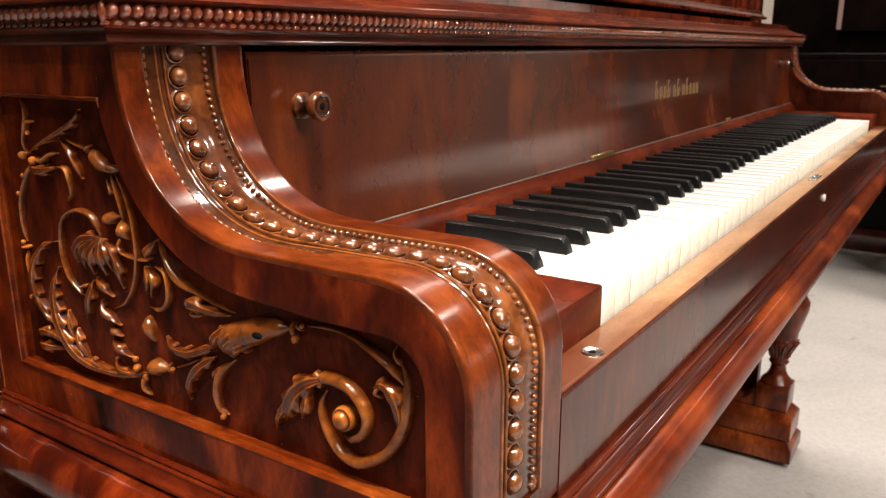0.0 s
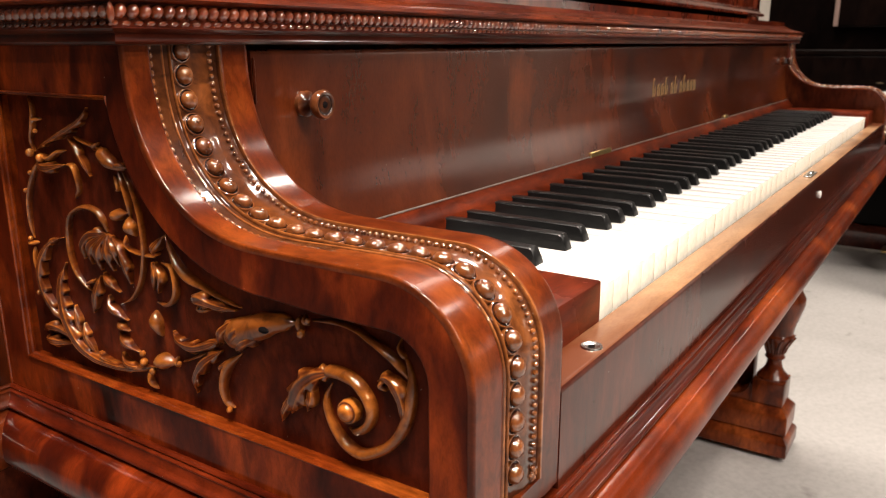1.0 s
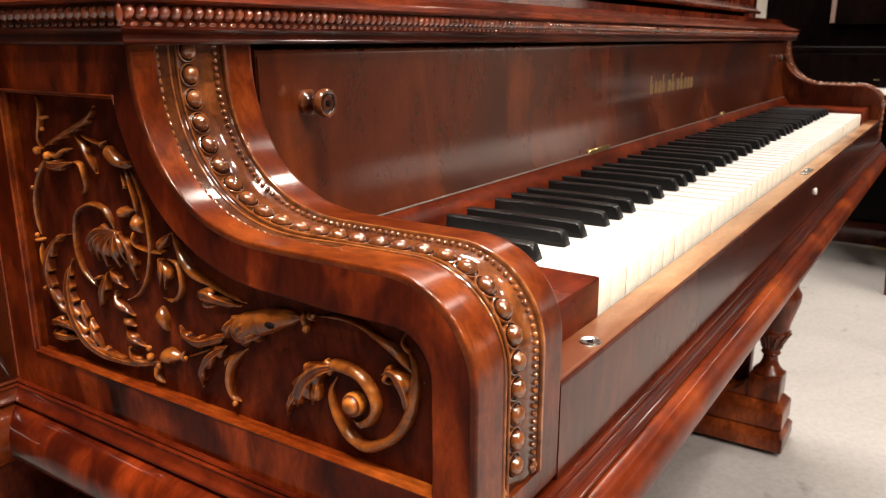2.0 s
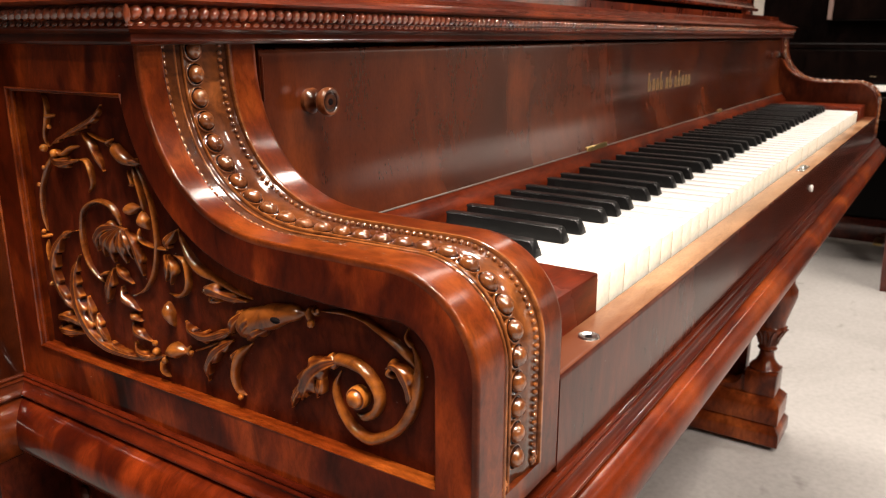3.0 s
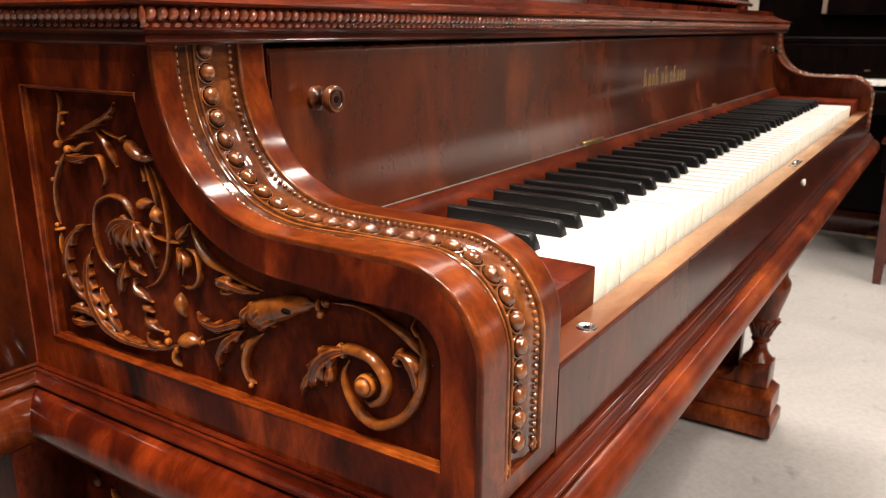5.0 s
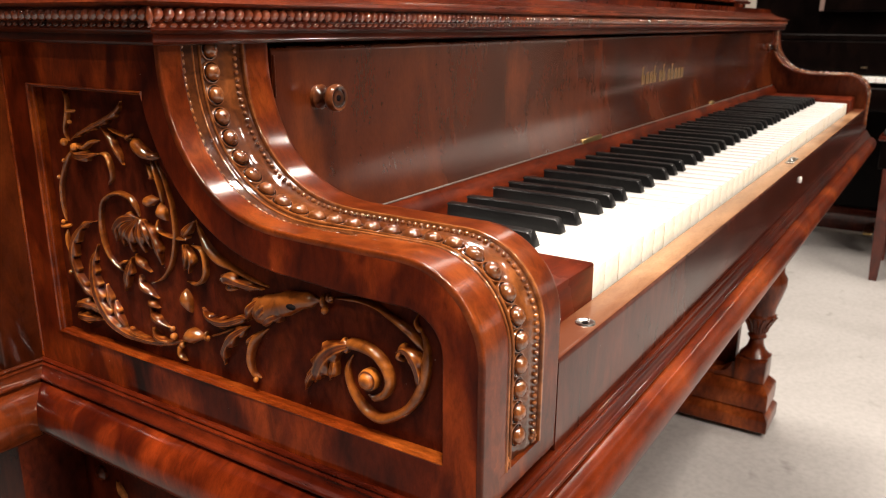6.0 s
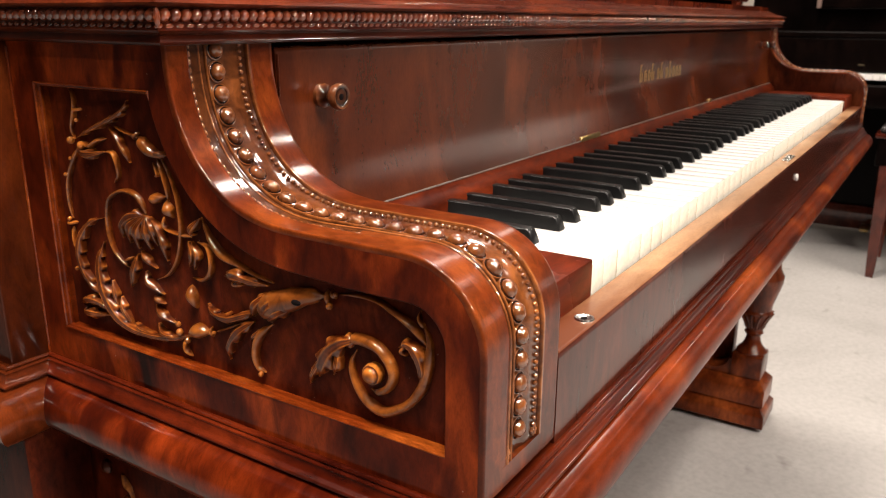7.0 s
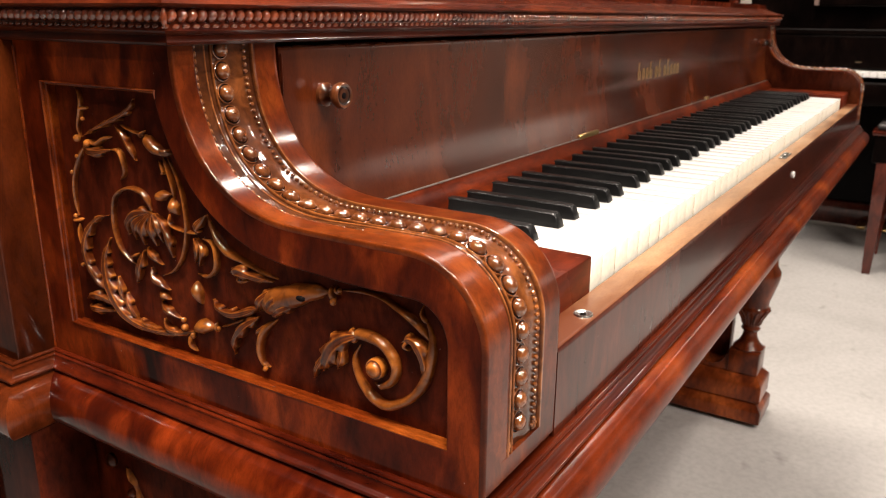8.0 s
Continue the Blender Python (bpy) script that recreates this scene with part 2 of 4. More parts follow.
IVORY = speckled("white_key_top", (0.85, 0.84, 0.81), (0.89, 0.88, 0.85), 30, 0.22, 0.0, 0.5)
KEY_SIDE = speckled("bare_key_wood", (0.56, 0.47, 0.33), (0.64, 0.55, 0.40), 60, 0.7, 0.0)
KEY_FRONT = speckled("aged_key_front", (0.88, 0.84, 0.72), (0.92, 0.89, 0.79), 20, 0.4, 0.0)
EBONY = speckled("black_key", (0.004, 0.004, 0.0045), (0.008, 0.008, 0.008), 40, 0.32, 0.02, 0.08)
EBONY.node_tree.nodes["Principled BSDF"].inputs["Specular IOR Level"].default_value = 0.22
BRASS = speckled("aged_brass", (0.55, 0.38, 0.14), (0.7, 0.52, 0.24), 60, 0.3, 0.0)
STEEL = speckled("nickel_steel", (0.5, 0.5, 0.48), (0.66, 0.65, 0.62), 80, 0.25, 0.0)
for metal_mat in (BRASS, STEEL):
    metal_mat.node_tree.nodes["Principled BSDF"].inputs["Metallic"].default_value = 1.0
DULL_STEEL = speckled("dull_steel", (0.09, 0.075, 0.065), (0.16, 0.14, 0.12), 80, 0.45, 0.0)
GOLD = material("gold_leaf_lettering", (0.22, 0.14, 0.045), 0.5, 0.2)
DIM_GOLD = material("tarnished_gold_mark", (0.07, 0.045, 0.02), 0.6)
DESK_EDGE = speckled("worn_edge_strip", (0.14, 0.09, 0.075), (0.20, 0.13, 0.11), 30, 0.5, 0.0)
BLACK = material("dark_cavity", (0.006, 0.004, 0.004), 0.9, spec=0.05)
CUSHION = speckled("dark_vinyl", (0.02, 0.018, 0.018), (0.035, 0.03, 0.03), 40, 0.45, 0.1)
DIFFUSER = material("lamp_diffuser", (0.9, 0.9, 0.9), 0.5)
GLASS = material("window_glass", (1, 1, 1), 0.0)
GLASS.node_tree.nodes["Principled BSDF"].inputs["Transmission Weight"].default_value = 1.0
DAYLIGHT = material("bright_daylight", (0.8, 0.8, 0.8), 0.9)
DAYLIGHT.node_tree.nodes["Principled BSDF"].inputs["Emission Color"].default_value = (1.0, 0.86, 0.74, 1)
DAYLIGHT.node_tree.nodes["Principled BSDF"].inputs["Emission Strength"].default_value = 1.15
FRAME_WHITE = material("white_enamel", (0.75, 0.74, 0.72), 0.4)

# ---- mesh helpers ----


def part(name, bm, mat, parent=None, label="", smooth=True):
    """One mesh object from a bmesh, built at its place in the world, under a thing or a part."""
    bmesh.ops.recalc_face_normals(bm, faces=bm.faces)
    me = bpy.data.meshes.new(name)
    bm.to_mesh(me)
    bm.free()
    for mm in (mat if isinstance(mat, (list, tuple)) else [mat]):
        me.materials.append(mm)
    if smooth:
        me.polygons.foreach_set("use_smooth", [True] * len(me.polygons))
        me.set_sharp_from_angle(angle=radians(38))
    ob = new(name, me)
    hang(ob, parent)
    return tagged(ob, label)


def hang(ob, parent):
    if parent is not None:
        ob.parent = parent
        if parent.type == "EMPTY":
            ob.matrix_parent_inverse = parent.matrix_basis.inverted()
        else:
            ob.matrix_parent_inverse = parent.matrix_basis.inverted()
    return ob


def thing(name, place, label, category, group="", kind=""):
    e = new(name)
    e.empty_display_size = 0.05
    e.matrix_basis = Matrix.Translation(place)
    return tagged(e, label, category, group, kind)


def piece(name, me, parent, m):
    """One more object on a shared mesh, at the pose m."""
    ob = new(name, me)
    hang(ob, parent)
    ob.matrix_basis = m
    return ob


def shared(bm, mat):
    bmesh.ops.recalc_face_normals(bm, faces=bm.faces)
    me = bpy.data.meshes.new("shared")
    bm.to_mesh(me)
    bm.free()
    for mm in (mat if isinstance(mat, (list, tuple)) else [mat]):
        me.materials.append(mm)
    me.polygons.foreach_set("use_smooth", [True] * len(me.polygons))
    me.set_sharp_from_angle(angle=radians(38))
    return me


def box(lo, hi, bevel=0.0, segs=2, bm=None):
    b2 = bmesh.new()
    bmesh.ops.create_cube(b2, size=1.0)
    c = [(p + q) / 2 for p, q in zip(lo, hi)]
    d = [q - p for p, q in zip(lo, hi)]
    bmesh.ops.scale(b2, vec=d, verts=b2.verts)
    bmesh.ops.translate(b2, vec=c, verts=b2.verts)
    if bevel:
        bmesh.ops.bevel(b2, geom=list(b2.edges), offset=bevel, segments=segs, profile=0.5, affect="EDGES")
    return join(bm, b2) if bm else b2


def join(bm, b2):
    me = bpy.data.meshes.new("tmp")
    b2.to_mesh(me)
    b2.free()
    bm.from_mesh(me)
    bpy.data.meshes.remove(me)
    return bm


def skin(bm, rings, closed=False, caps=False):
    """Quads between rows of points; closed joins each row's ends."""
    rows = [[bm.verts.new(p) for p in r] for r in rings]
    for a, b in zip(rows, rows[1:]):
        n = len(a)
        for k in range(n if closed else n - 1):
            j = (k + 1) % n
            bm.faces.new((a[k], a[j], b[j], b[k]))
    if caps:
        bm.faces.new(rows[0])
        bm.faces.new(rows[-1])
    return rows


def prism_x(outline, x0, x1, bm=None):
    """A solid between x0 and x1 with an outline of (y, z)."""
    bm = bm or bmesh.new()
    a = [bm.verts.new((x0, y, z)) for y, z in outline]
    b = [bm.verts.new((x1, y, z)) for y, z in outline]
    n = len(a)
    for k in range(n):
        bm.faces.new((a[k], a[(k + 1) % n], b[(k + 1) % n], b[k]))
    ea = bm.faces.new(a)
    eb = bm.faces.new(b)
    bm.normal_update()
    bmesh.ops.triangulate(bm, faces=[ea, eb])
    return bm


def lathe(profile, axis="z", n=20, at=(0, 0, 0), size=1.0):
    """Turned solid from (radius, height) pairs."""
    bm = bmesh.new()
    rings = []
    for r, h in profile:
        r, h = r * size, h * size
        ring = []
        for k in range(n):
            t = 2 * math.pi * k / n
            a, b = r * math.cos(t), r * math.sin(t)
            p = {"z": (a, b, h), "y": (a, h, b), "x": (h, a, b)}[axis]
            ring.append(tuple(q + w for q, w in zip(p, at)))
        rings.append(ring)
    skin(bm, rings, closed=True, caps=True)
    return bm


def mitred(profile, path):
    """The rows of (out, z) pairs at the points of an open line of (x, y), mitred at its corners; out lies to the right of the line's run."""
    pts = [Vector(p) for p in path]
    rings = []
    for k, p in enumerate(pts):
        d0 = (p - pts[k - 1]).normalized() if k else None
        d1 = (pts[k + 1] - p).normalized() if k + 1 < len(pts) else None
        d0, d1 = d0 or d1, d1 or d0
        n0, n1 = Vector((d0.y, -d0.x)), Vector((d1.y, -d1.x))
        m = (n0 + n1) / (1 + n0.dot(n1))
        rings.append([(p.x + m.x * o, p.y + m.y * o, z) for o, z in profile])
    return rings


def moulding(profile, path, bm=None):
    """Sweeps (out, z) pairs along an open line of (x, y)."""
    bm = bm or bmesh.new()
    skin(bm, mitred(profile, path))
    return bm


def arc(cy, cz, r, a0, a1, n):
    return [(cy + r * math.cos(radians(a0 + (a1 - a0) * k / n)), cz + r * math.sin(radians(a0 + (a1 - a0) * k / n))) for k in range(n + 1)]


def smooth_line(pts, n):
    """n + 1 points along a Catmull-Rom curve through pts."""
    p = [Vector(q) for q in pts]
    p = [2 * p[0] - p[1]] + p + [2 * p[-1] - p[-2]]
    out = []
    for k in range(n + 1):
        s = k / n * (len(p) - 3)
        i = min(int(s), len(p) - 4)
        u = s - i
        a, b, c, d = p[i:i + 4]
        out.append(0.5 * ((2 * b) + (c - a) * u + (2 * a - 5 * b + 4 * c - d) * u * u + (3 * b - a - 3 * c + d) * u ** 3))
    return out


def along(values, u):
    s = u * (len(values) - 1)
    i = min(int(s), len(values) - 2)
    w = s - i
    w = w * w * (3 - 2 * w)
    return values[i] * (1 - w) + values[i + 1] * w


# ---- the room ----
ROOM = (-3.2, 4.6, -4.2, 2.6)
WINDOW = (-3.9, -1.0, 0.95, 1.55)   # long low shop window in the east wall: y from, y to, sill, head


def wall_with_opening(lo, hi):
    y0, y1, z0, z1 = WINDOW
    bm = bmesh.new()
    for a, b in (((lo[1], lo[2]), (hi[1], z0)), ((lo[1], z1), (hi[1], hi[2])), ((lo[1], z0), (y0, z1)), ((y1, z0), (hi[1], z1))):
        box((lo[0], a[0], a[1]), (hi[0], b[0], b[1]), 0.0, 1, bm)
    return bm


def shop_window():
    y0, y1, z0, z1 = WINDOW
    x0 = ROOM[1] + 0.05
    bm = bmesh.new()
    for a, b in (((y0, z0), (y1, z0 + 0.05)), ((y0, z1 - 0.05), (y1, z1)), ((y0, z0 + 0.05), (y0 + 0.05, z1 - 0.05)), ((y1 - 0.05, z0 + 0.05), (y1, z1 - 0.05))):
        box((x0, a[0], a[1]), (x0 + 0.05, b[0], b[1]), 0.0, 1, bm)
    w = part("window_1", bm, FRAME_WHITE, None, "", False)
    tagged(w, "long low shop window in a white frame", "window", kind="structure")
    n = 3
    for k in range(n):
        a, b = y0 + 0.05 + (y1 - y0 - 0.10) * k / n, y0 + 0.05 + (y1 - y0 - 0.10) * (k + 1) / n
        part("pane", box((x0 + 0.022, a + 0.012, z0 + 0.05), (x0 + 0.028, b - 0.012, z1 - 0.05)), GLASS, w, "", False).visible_shadow = False
        if k:
            part("mullion", box((x0 + 0.005, a - 0.0115, z0 + 0.05), (x0 + 0.045, a + 0.0115, z1 - 0.05)), FRAME_WHITE, w, "", False)
    b = part("backdrop", box((x0 + 0.9, y0 - 1.5, -0.2), (x0 + 0.95, y1 + 1.5, CEIL)), DAYLIGHT, None, "", False)
    tagged(b, "plain bright daylight outside the shop window", "backdrop", kind="structure")


def room():
    x0, x1, y0, y1 = ROOM
    floor = part("floor", box((x0 - 0.2, y0 - 0.2, -0.2), (x1 + 0.2, y1 + 0.2, 0.0)), CONCRETE, None, "", False)
    tagged(floor, "pale mottled polished concrete showroom floor", "floor", kind="structure")
    walls = {
        "wall_west": ((x0 - 0.15, y0, 0), (x0, y1, CEIL)),
        "wall_east": ((x1, y0, 0), (x1 + 0.15, y1, CEIL)),
        "wall_south": ((x0 - 0.15, y0 - 0.15, 0), (x1 + 0.15, y0, CEIL)),
        "wall_north": ((x0 - 0.15, y1, 0), (x1 + 0.15, y1 + 0.15, CEIL)),
    }
    for name, (lo, hi) in walls.items():
        bm = box(lo, hi) if name != "wall_east" else wall_with_opening(lo, hi)
        pale = name == "wall_east"
        w = part(name, bm, PALE_PLASTER if pale else PLASTER, None, "", False)
        tagged(w, "plain warm grey painted wall with a long shop window" if pale else "plain dark grey painted showroom wall", "wall", kind="structure")
    c = part("ceiling", box((x0 - 0.15, y0 - 0.15, CEIL), (x1 + 0.15, y1 + 0.15, CEIL + 0.15)), CEILING, None, "", False)
    tagged(c, "plain dark ceiling of the showroom", "ceiling", kind="structure")


room()
shop_window()


def ceiling_light(lx, ly, size):
    t = thing("ceiling_light", (lx, ly, CEIL), "unseen square white ceiling light with a bright panel", "ceiling light", "ceiling lights")
    h = size / 2 + 0.02
    bm = bmesh.new()
    for lo, hi in (((-h, -h), (h, -h + 0.018)), ((-h, h - 0.018), (h, h)), ((-h, -h + 0.018), (-h + 0.018, h - 0.018)), ((h - 0.018, -h + 0.018), (h, h - 0.018))):
        box((lx + lo[0], ly + lo[1], CEIL - 0.04), (lx + hi[0], ly + hi[1], CEIL), 0.002, 1, bm)
    part("frame", bm, FRAME_WHITE, t)
    part("diffuser", box((lx - h + 0.018, ly - h + 0.018, CEIL - 0.028), (lx + h - 0.018, ly + h - 0.018, CEIL - 0.004)), DIFFUSER, t)


def downlight(lx, ly, size):
    t = thing("downlight", (lx, ly, CEIL), "unseen round white downlight set in the dark ceiling", "downlight", "round downlights")
    r = size / 2
    part("rim", lathe([(r + 0.002, CEIL - 0.004), (r + 0.004, CEIL - 0.040), (r + 0.016, CEIL - 0.042), (r + 0.022, CEIL - 0.034), (r + 0.022, CEIL)], "z", 32, (lx, ly, 0)), FRAME_WHITE, t)
    part("diffuser", lathe([(r, CEIL - 0.004), (r, CEIL - 0.026), (r * 0.9, CEIL - 0.028), (0.002, CEIL - 0.028)], "z", 32, (lx, ly, 0)), DIFFUSER, t)


for lx, ly, watts, size in LAMPS:
    (ceiling_light if size > 0.5 else downlight)(lx, ly, size)


def track_spotlight(eye_, aim):
    t = thing("track_spotlight", (eye_[0], eye_[1], CEIL), "unseen small dark track spotlight tilted towards the piano", "spotlight", "track spotlights")
    stem = part("stem", lathe([(0.009, CEIL), (0.009, eye_[2] + 0.01)], "z", 12, (eye_[0], eye_[1], 0)), BLACK, t)
    part("ceiling_plate", lathe([(0.045, CEIL - 0.018), (0.05, CEIL - 0.012), (0.05, CEIL)], "z", 20, (eye_[0], eye_[1], 0)), BLACK, t)
    bm = lathe([(0.02, 0.085), (0.05, 0.075), (0.055, 0.05), (0.055, -0.05), (0.058, -0.06), (0.053, -0.062), (0.050, -0.045), (0.046, -0.035)], "z", 24)
    bm.transform(look(eye_, aim))
    part("head", bm, BLACK, t)


for eye_, aim, watts in SPOTS:
    track_spotlight(eye_, aim)

# ---- the piano ----
# x runs along the keyboard from the lowest key's edge, y from the keys' front edge to the back, z up
KEY_W, KEYS_END, KEY_Z = 0.0235, 1.222, 0.735
XO, XI = -0.1662, -0.0925          # outer and inner face of the arm at the bass end
FRONT = -0.0233                   # front of the arms
SHELF_Z = 0.8655
PIL_Y, PIL_X = 0.2999, -0.194     # corner pilaster of the case
BACK = 0.62
ARM_FOOT = 0.6835                 # lower end of the carved band


def mx(x):
    """The mirror place at the treble end."""
    return KEYS_END - x


piano = thing("upright_piano", (0.611, 0.3, 0), "antique flame mahogany upright piano with carved arms, keyboard open", "piano")


def hollow(cy, cz, r, power, n):
    """A quarter of a slightly squared circle, from straight below its centre round to the back."""
    turns = [math.pi / 2 * k / n for k in range(n + 1)]
    return [(cy + r * math.sin(t) ** (2 / power), cz - r * math.cos(t) ** (2 / power)) for t in turns]


def arm_line(inset=0.0):
    """The arm's S-curved top edge as (y, z), from the front foot to the shelf."""
    line = [(FRONT + inset, ARM_FOOT - 0.0105), (FRONT + inset, ARM_FOOT), (FRONT + inset, 0.712)]
    line += arc(FRONT + 0.042, 0.740, 0.042 - inset, 180, 90, 16)
    line += [(0.035, 0.782 - inset), (0.055, 0.782 - inset)]
    line += hollow(0.080, 0.8622, 0.080 + inset, 2.3, 22)
    line += [(0.160 + inset, SHELF_Z)]
    return line


def even_line(pts, step):
    """Points at even steps along a line, with unit normals to its left."""
    p = [Vector(q) for q in pts]
    out, left = [], 0.0
    for a, b in zip(p, p[1:]):
        d = b - a
        ln = d.length
        while left <= ln:
            q = a + d * (left / ln)
            out.append((q, Vector((-d.y, d.x)).normalized()))
            left += step
        left -= ln
    return out


def across(u):
    """Where a line of the arm's face lies, measured from its outer edge."""
    return float(np.interp(u, (0, 0.0139, 0.0163, 0.0226, 0.0276, 0.0310, 0.0440, 0.0462, 0.0494, 0.0528, 0.0561, 0.0660, 0.0684),
                           (0, 0.0129, 0.0150, 0.0206, 0.0246, 0.0260, 0.0396, 0.0444, 0.0487, 0.0532, 0.0562, 0.0706, XI - XO)))


# the arm's face across its width: distance from the outer edge, height over the line
ARM_FACE = [(0.0012, -0.006), (0.0001, -0.0032), (0.0001, -0.0010), (0.0002, -0.0006), (0.0005, -0.0002), (0.0010, 0.0), (0.0014, 0.0), (0.0139, 0.0), (0.0145, 0.0), (0.0152, -0.0004), (0.0156, -0.0012),
            (0.0226, -0.0014), (0.0231, -0.0008), (0.0237, -0.0006), (0.0243, -0.0009), (0.0247, -0.0015), (0.0276, -0.0014), (0.0280, -0.0008), (0.0285, 0.0001), (0.0290, 0.0003), (0.0294, -0.0002), (0.0297, -0.0009), (0.0302, -0.0006), (0.0306, -0.0010), (0.0310, -0.0022), (0.0345, -0.0028), (0.0405, -0.0028), (0.0440, -0.0022),
            (0.0448, -0.0016), (0.0462, -0.0014), (0.0520, -0.0016), (0.0528, -0.0016), (0.0534, 0.0002), (0.0545, 0.0004),
            (0.0555, 0.0), (0.0561, 0.0), (0.0660, 0.0), (0.0664, 0.0), (0.0671, -0.0001), (0.0677, -0.0003), (0.0681, -0.0007), (0.0683, -0.0013), (0.0683, -0.0032), (0.0670, -0.006)]


def strip_depth(u, h, y, z):
    """The strip beside the outer edge is sunk on the hollow curve only; further down it lies flush, with a fine ridge."""
    if not 0.0150 < u < 0.0250:
        return h
    w = min(1.0, max(0.0, (y - 0.048) / 0.03))
    return h * w if u < 0.0220 else h + 0.0012 * (1 - w)


def normals_of(line):
    out = []
    for k in range(len(line)):
        a, b = Vector(line[max(k - 1, 0)]), Vector(line[min(k + 1, len(line) - 1)])
        d = (b - a).normalized()
        out.append(Vector((-d.y, d.x)))
    return out


def arm(flip):
    side = mx if flip else (lambda x: x)
    line = arm_line()
    nor = normals_of(line)
    # plain foot below the carved band, then the carved length
    bm = bmesh.new()
    rows_ = []
    for (y, z), n in zip(line[:2], nor[:2]):
        rows_.append([(side(XO + across(u)), y + n.x * min(h, -0.0) * (1 if u < 0.008 or u > 0.06 else 0), z + n.y * 0) for u, h in ARM_FACE])
    skin(bm, rows_)
    last = [(side(XO + across(u)), line[1][0], line[1][1]) for u, h in ARM_FACE if 0.008 < u < 0.06]
    rows_ = [[(side(XO + across(u)), y + n.x * strip_depth(u, h, y, z), z + n.y * strip_depth(u, h, y, z)) for u, h in ARM_FACE] for (y, z), n in zip(line[1:], nor[1:])]
    skin(bm, rows_)
    # ledge that ends the sunk band above the foot
    ledge = [(side(XO + across(u)), line[1][0] + nor[1].x * strip_depth(u, h, *line[1]), line[1][1]) for u, h in ARM_FACE if 0.008 < u < 0.06]
    skin(bm, [last, ledge])
    for f in bm.faces:
        us = [abs(v.co.x - side(XO)) for v in f.verts]
        c = f.calc_center_median()
        if c.z > ARM_FOOT + 0.0001 and min(us) > across(0.0150 if c.y > 0.062 else 0.0220) and max(us) < across(0.0546):
            f.material_index = 1
    bmesh.ops.remove_doubles(bm, verts=bm.verts, dist=0.00002)
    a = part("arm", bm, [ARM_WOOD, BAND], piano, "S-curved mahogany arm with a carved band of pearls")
    # solid cheek between the two faces
    core = [(y, z) for y, z in arm_line(0.012)]
    core = [(FRONT + 0.012, 0.645)] + core + [(0.30, SHELF_Z), (0.30, 0.645)]
    part("cheek", prism_x(core, side(XO + 0.014), side(XI - 0.0008)), ARM_WOOD, a)
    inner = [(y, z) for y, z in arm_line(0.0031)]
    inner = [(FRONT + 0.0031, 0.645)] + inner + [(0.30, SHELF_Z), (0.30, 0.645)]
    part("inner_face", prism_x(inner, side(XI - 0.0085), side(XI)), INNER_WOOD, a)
    # large pearls in the channel, each in a shallow cup
    prof = [(0.0055, -0.0006), (0.0058, 0.0006), (0.0056, 0.0013), (0.0052, 0.0014), (0.0047, 0.0006), (0.0044, 0.0008), (0.0043, 0.0022), (0.0037, 0.0037), (0.0025, 0.0047), (0.0009, 0.0051)]
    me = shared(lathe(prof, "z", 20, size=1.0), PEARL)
    for q, n in even_line(arm_line(), 0.0115):
        if q.y > SHELF_Z - 0.002:
            continue
        if q.y < ARM_FOOT + 0.0047 and q.x < 0:
            continue
        up = Vector((0, n.x, n.y))
        m = Matrix.Translation((side(XO + across(0.0376)), q.x + n.x * -0.0028, q.y + n.y * -0.0028)) @ up.to_track_quat("Z", "X").to_matrix().to_4x4()
        piece("pearl", me, a, m)
    # fine pearl strings, too small to tell apart: round ones by the inner edge, long ones by the outer edge
    for u, h, r, long, step in ((0.0494, -0.0008, 0.00125, 1.0, 0.0036), (0.0163, -0.0010, 0.00075, 2.0, 0.0040)):
        bm = bmesh.new()
        for q, n in even_line(arm_line(), step):
            if (q.y < ARM_FOOT + 0.001 and q.x < 0) or (u < 0.02 and q.x < 0.064):
                continue
            b2 = bmesh.new()
            bmesh.ops.create_icosphere(b2, subdivisions=2, radius=r)
            bmesh.ops.scale(b2, vec=(1.12, long, 1.0), verts=b2.verts)
            bmesh.ops.rotate(b2, cent=(0, 0, 0), matrix=Matrix.Rotation(math.atan2(-n.x, n.y), 3, "X"), verts=b2.verts)
            bmesh.ops.translate(b2, vec=(side(XO + across(u)), q.x + n.x * h, q.y + n.y * h), verts=b2.verts)
            join(bm, b2)
        tagged(part("fine_pearl_string", bm, PEARL, a), kind="stuff")
    # small florets at the band's foot
    for u in (0.0250, 0.0500):
        bm = bmesh.new()
        for k in range(6):
            b2 = bmesh.new()
            bmesh.ops.create_icosphere(b2, subdivisions=1, radius=0.0013)
            t = k * math.pi / 3
            bmesh.ops.translate(b2, vec=(side(XO + across(u)) + 0.0019 * math.cos(t), FRONT + 0.0012, ARM_FOOT + 0.0038 + 0.0019 * math.sin(t)), verts=b2.verts)
            join(bm, b2)
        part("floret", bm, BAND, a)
    return a


arm(False)
arm(True)

# ---- carved side panel ----


def panel_line(g=0.0):
    """The sunk panel's contour as (y, z); g: how far inside it."""
    line = [(-0.0037 + g, 0.6905 + g)]
    line += arc(0.016, 0.7405, 0.0197 - g, 180, 90, 10)
    line += [(0.05, 0.7602 - g)]
    line += hollow(0.078, 0.8622, 0.1005 + g, 2.15, 20)[:-3]
    line += [(0.1755 + g, 0.8411 - g), (0.277 - g, 0.8411 - g), (0.277 - g, 0.6905 + g)]
    return line


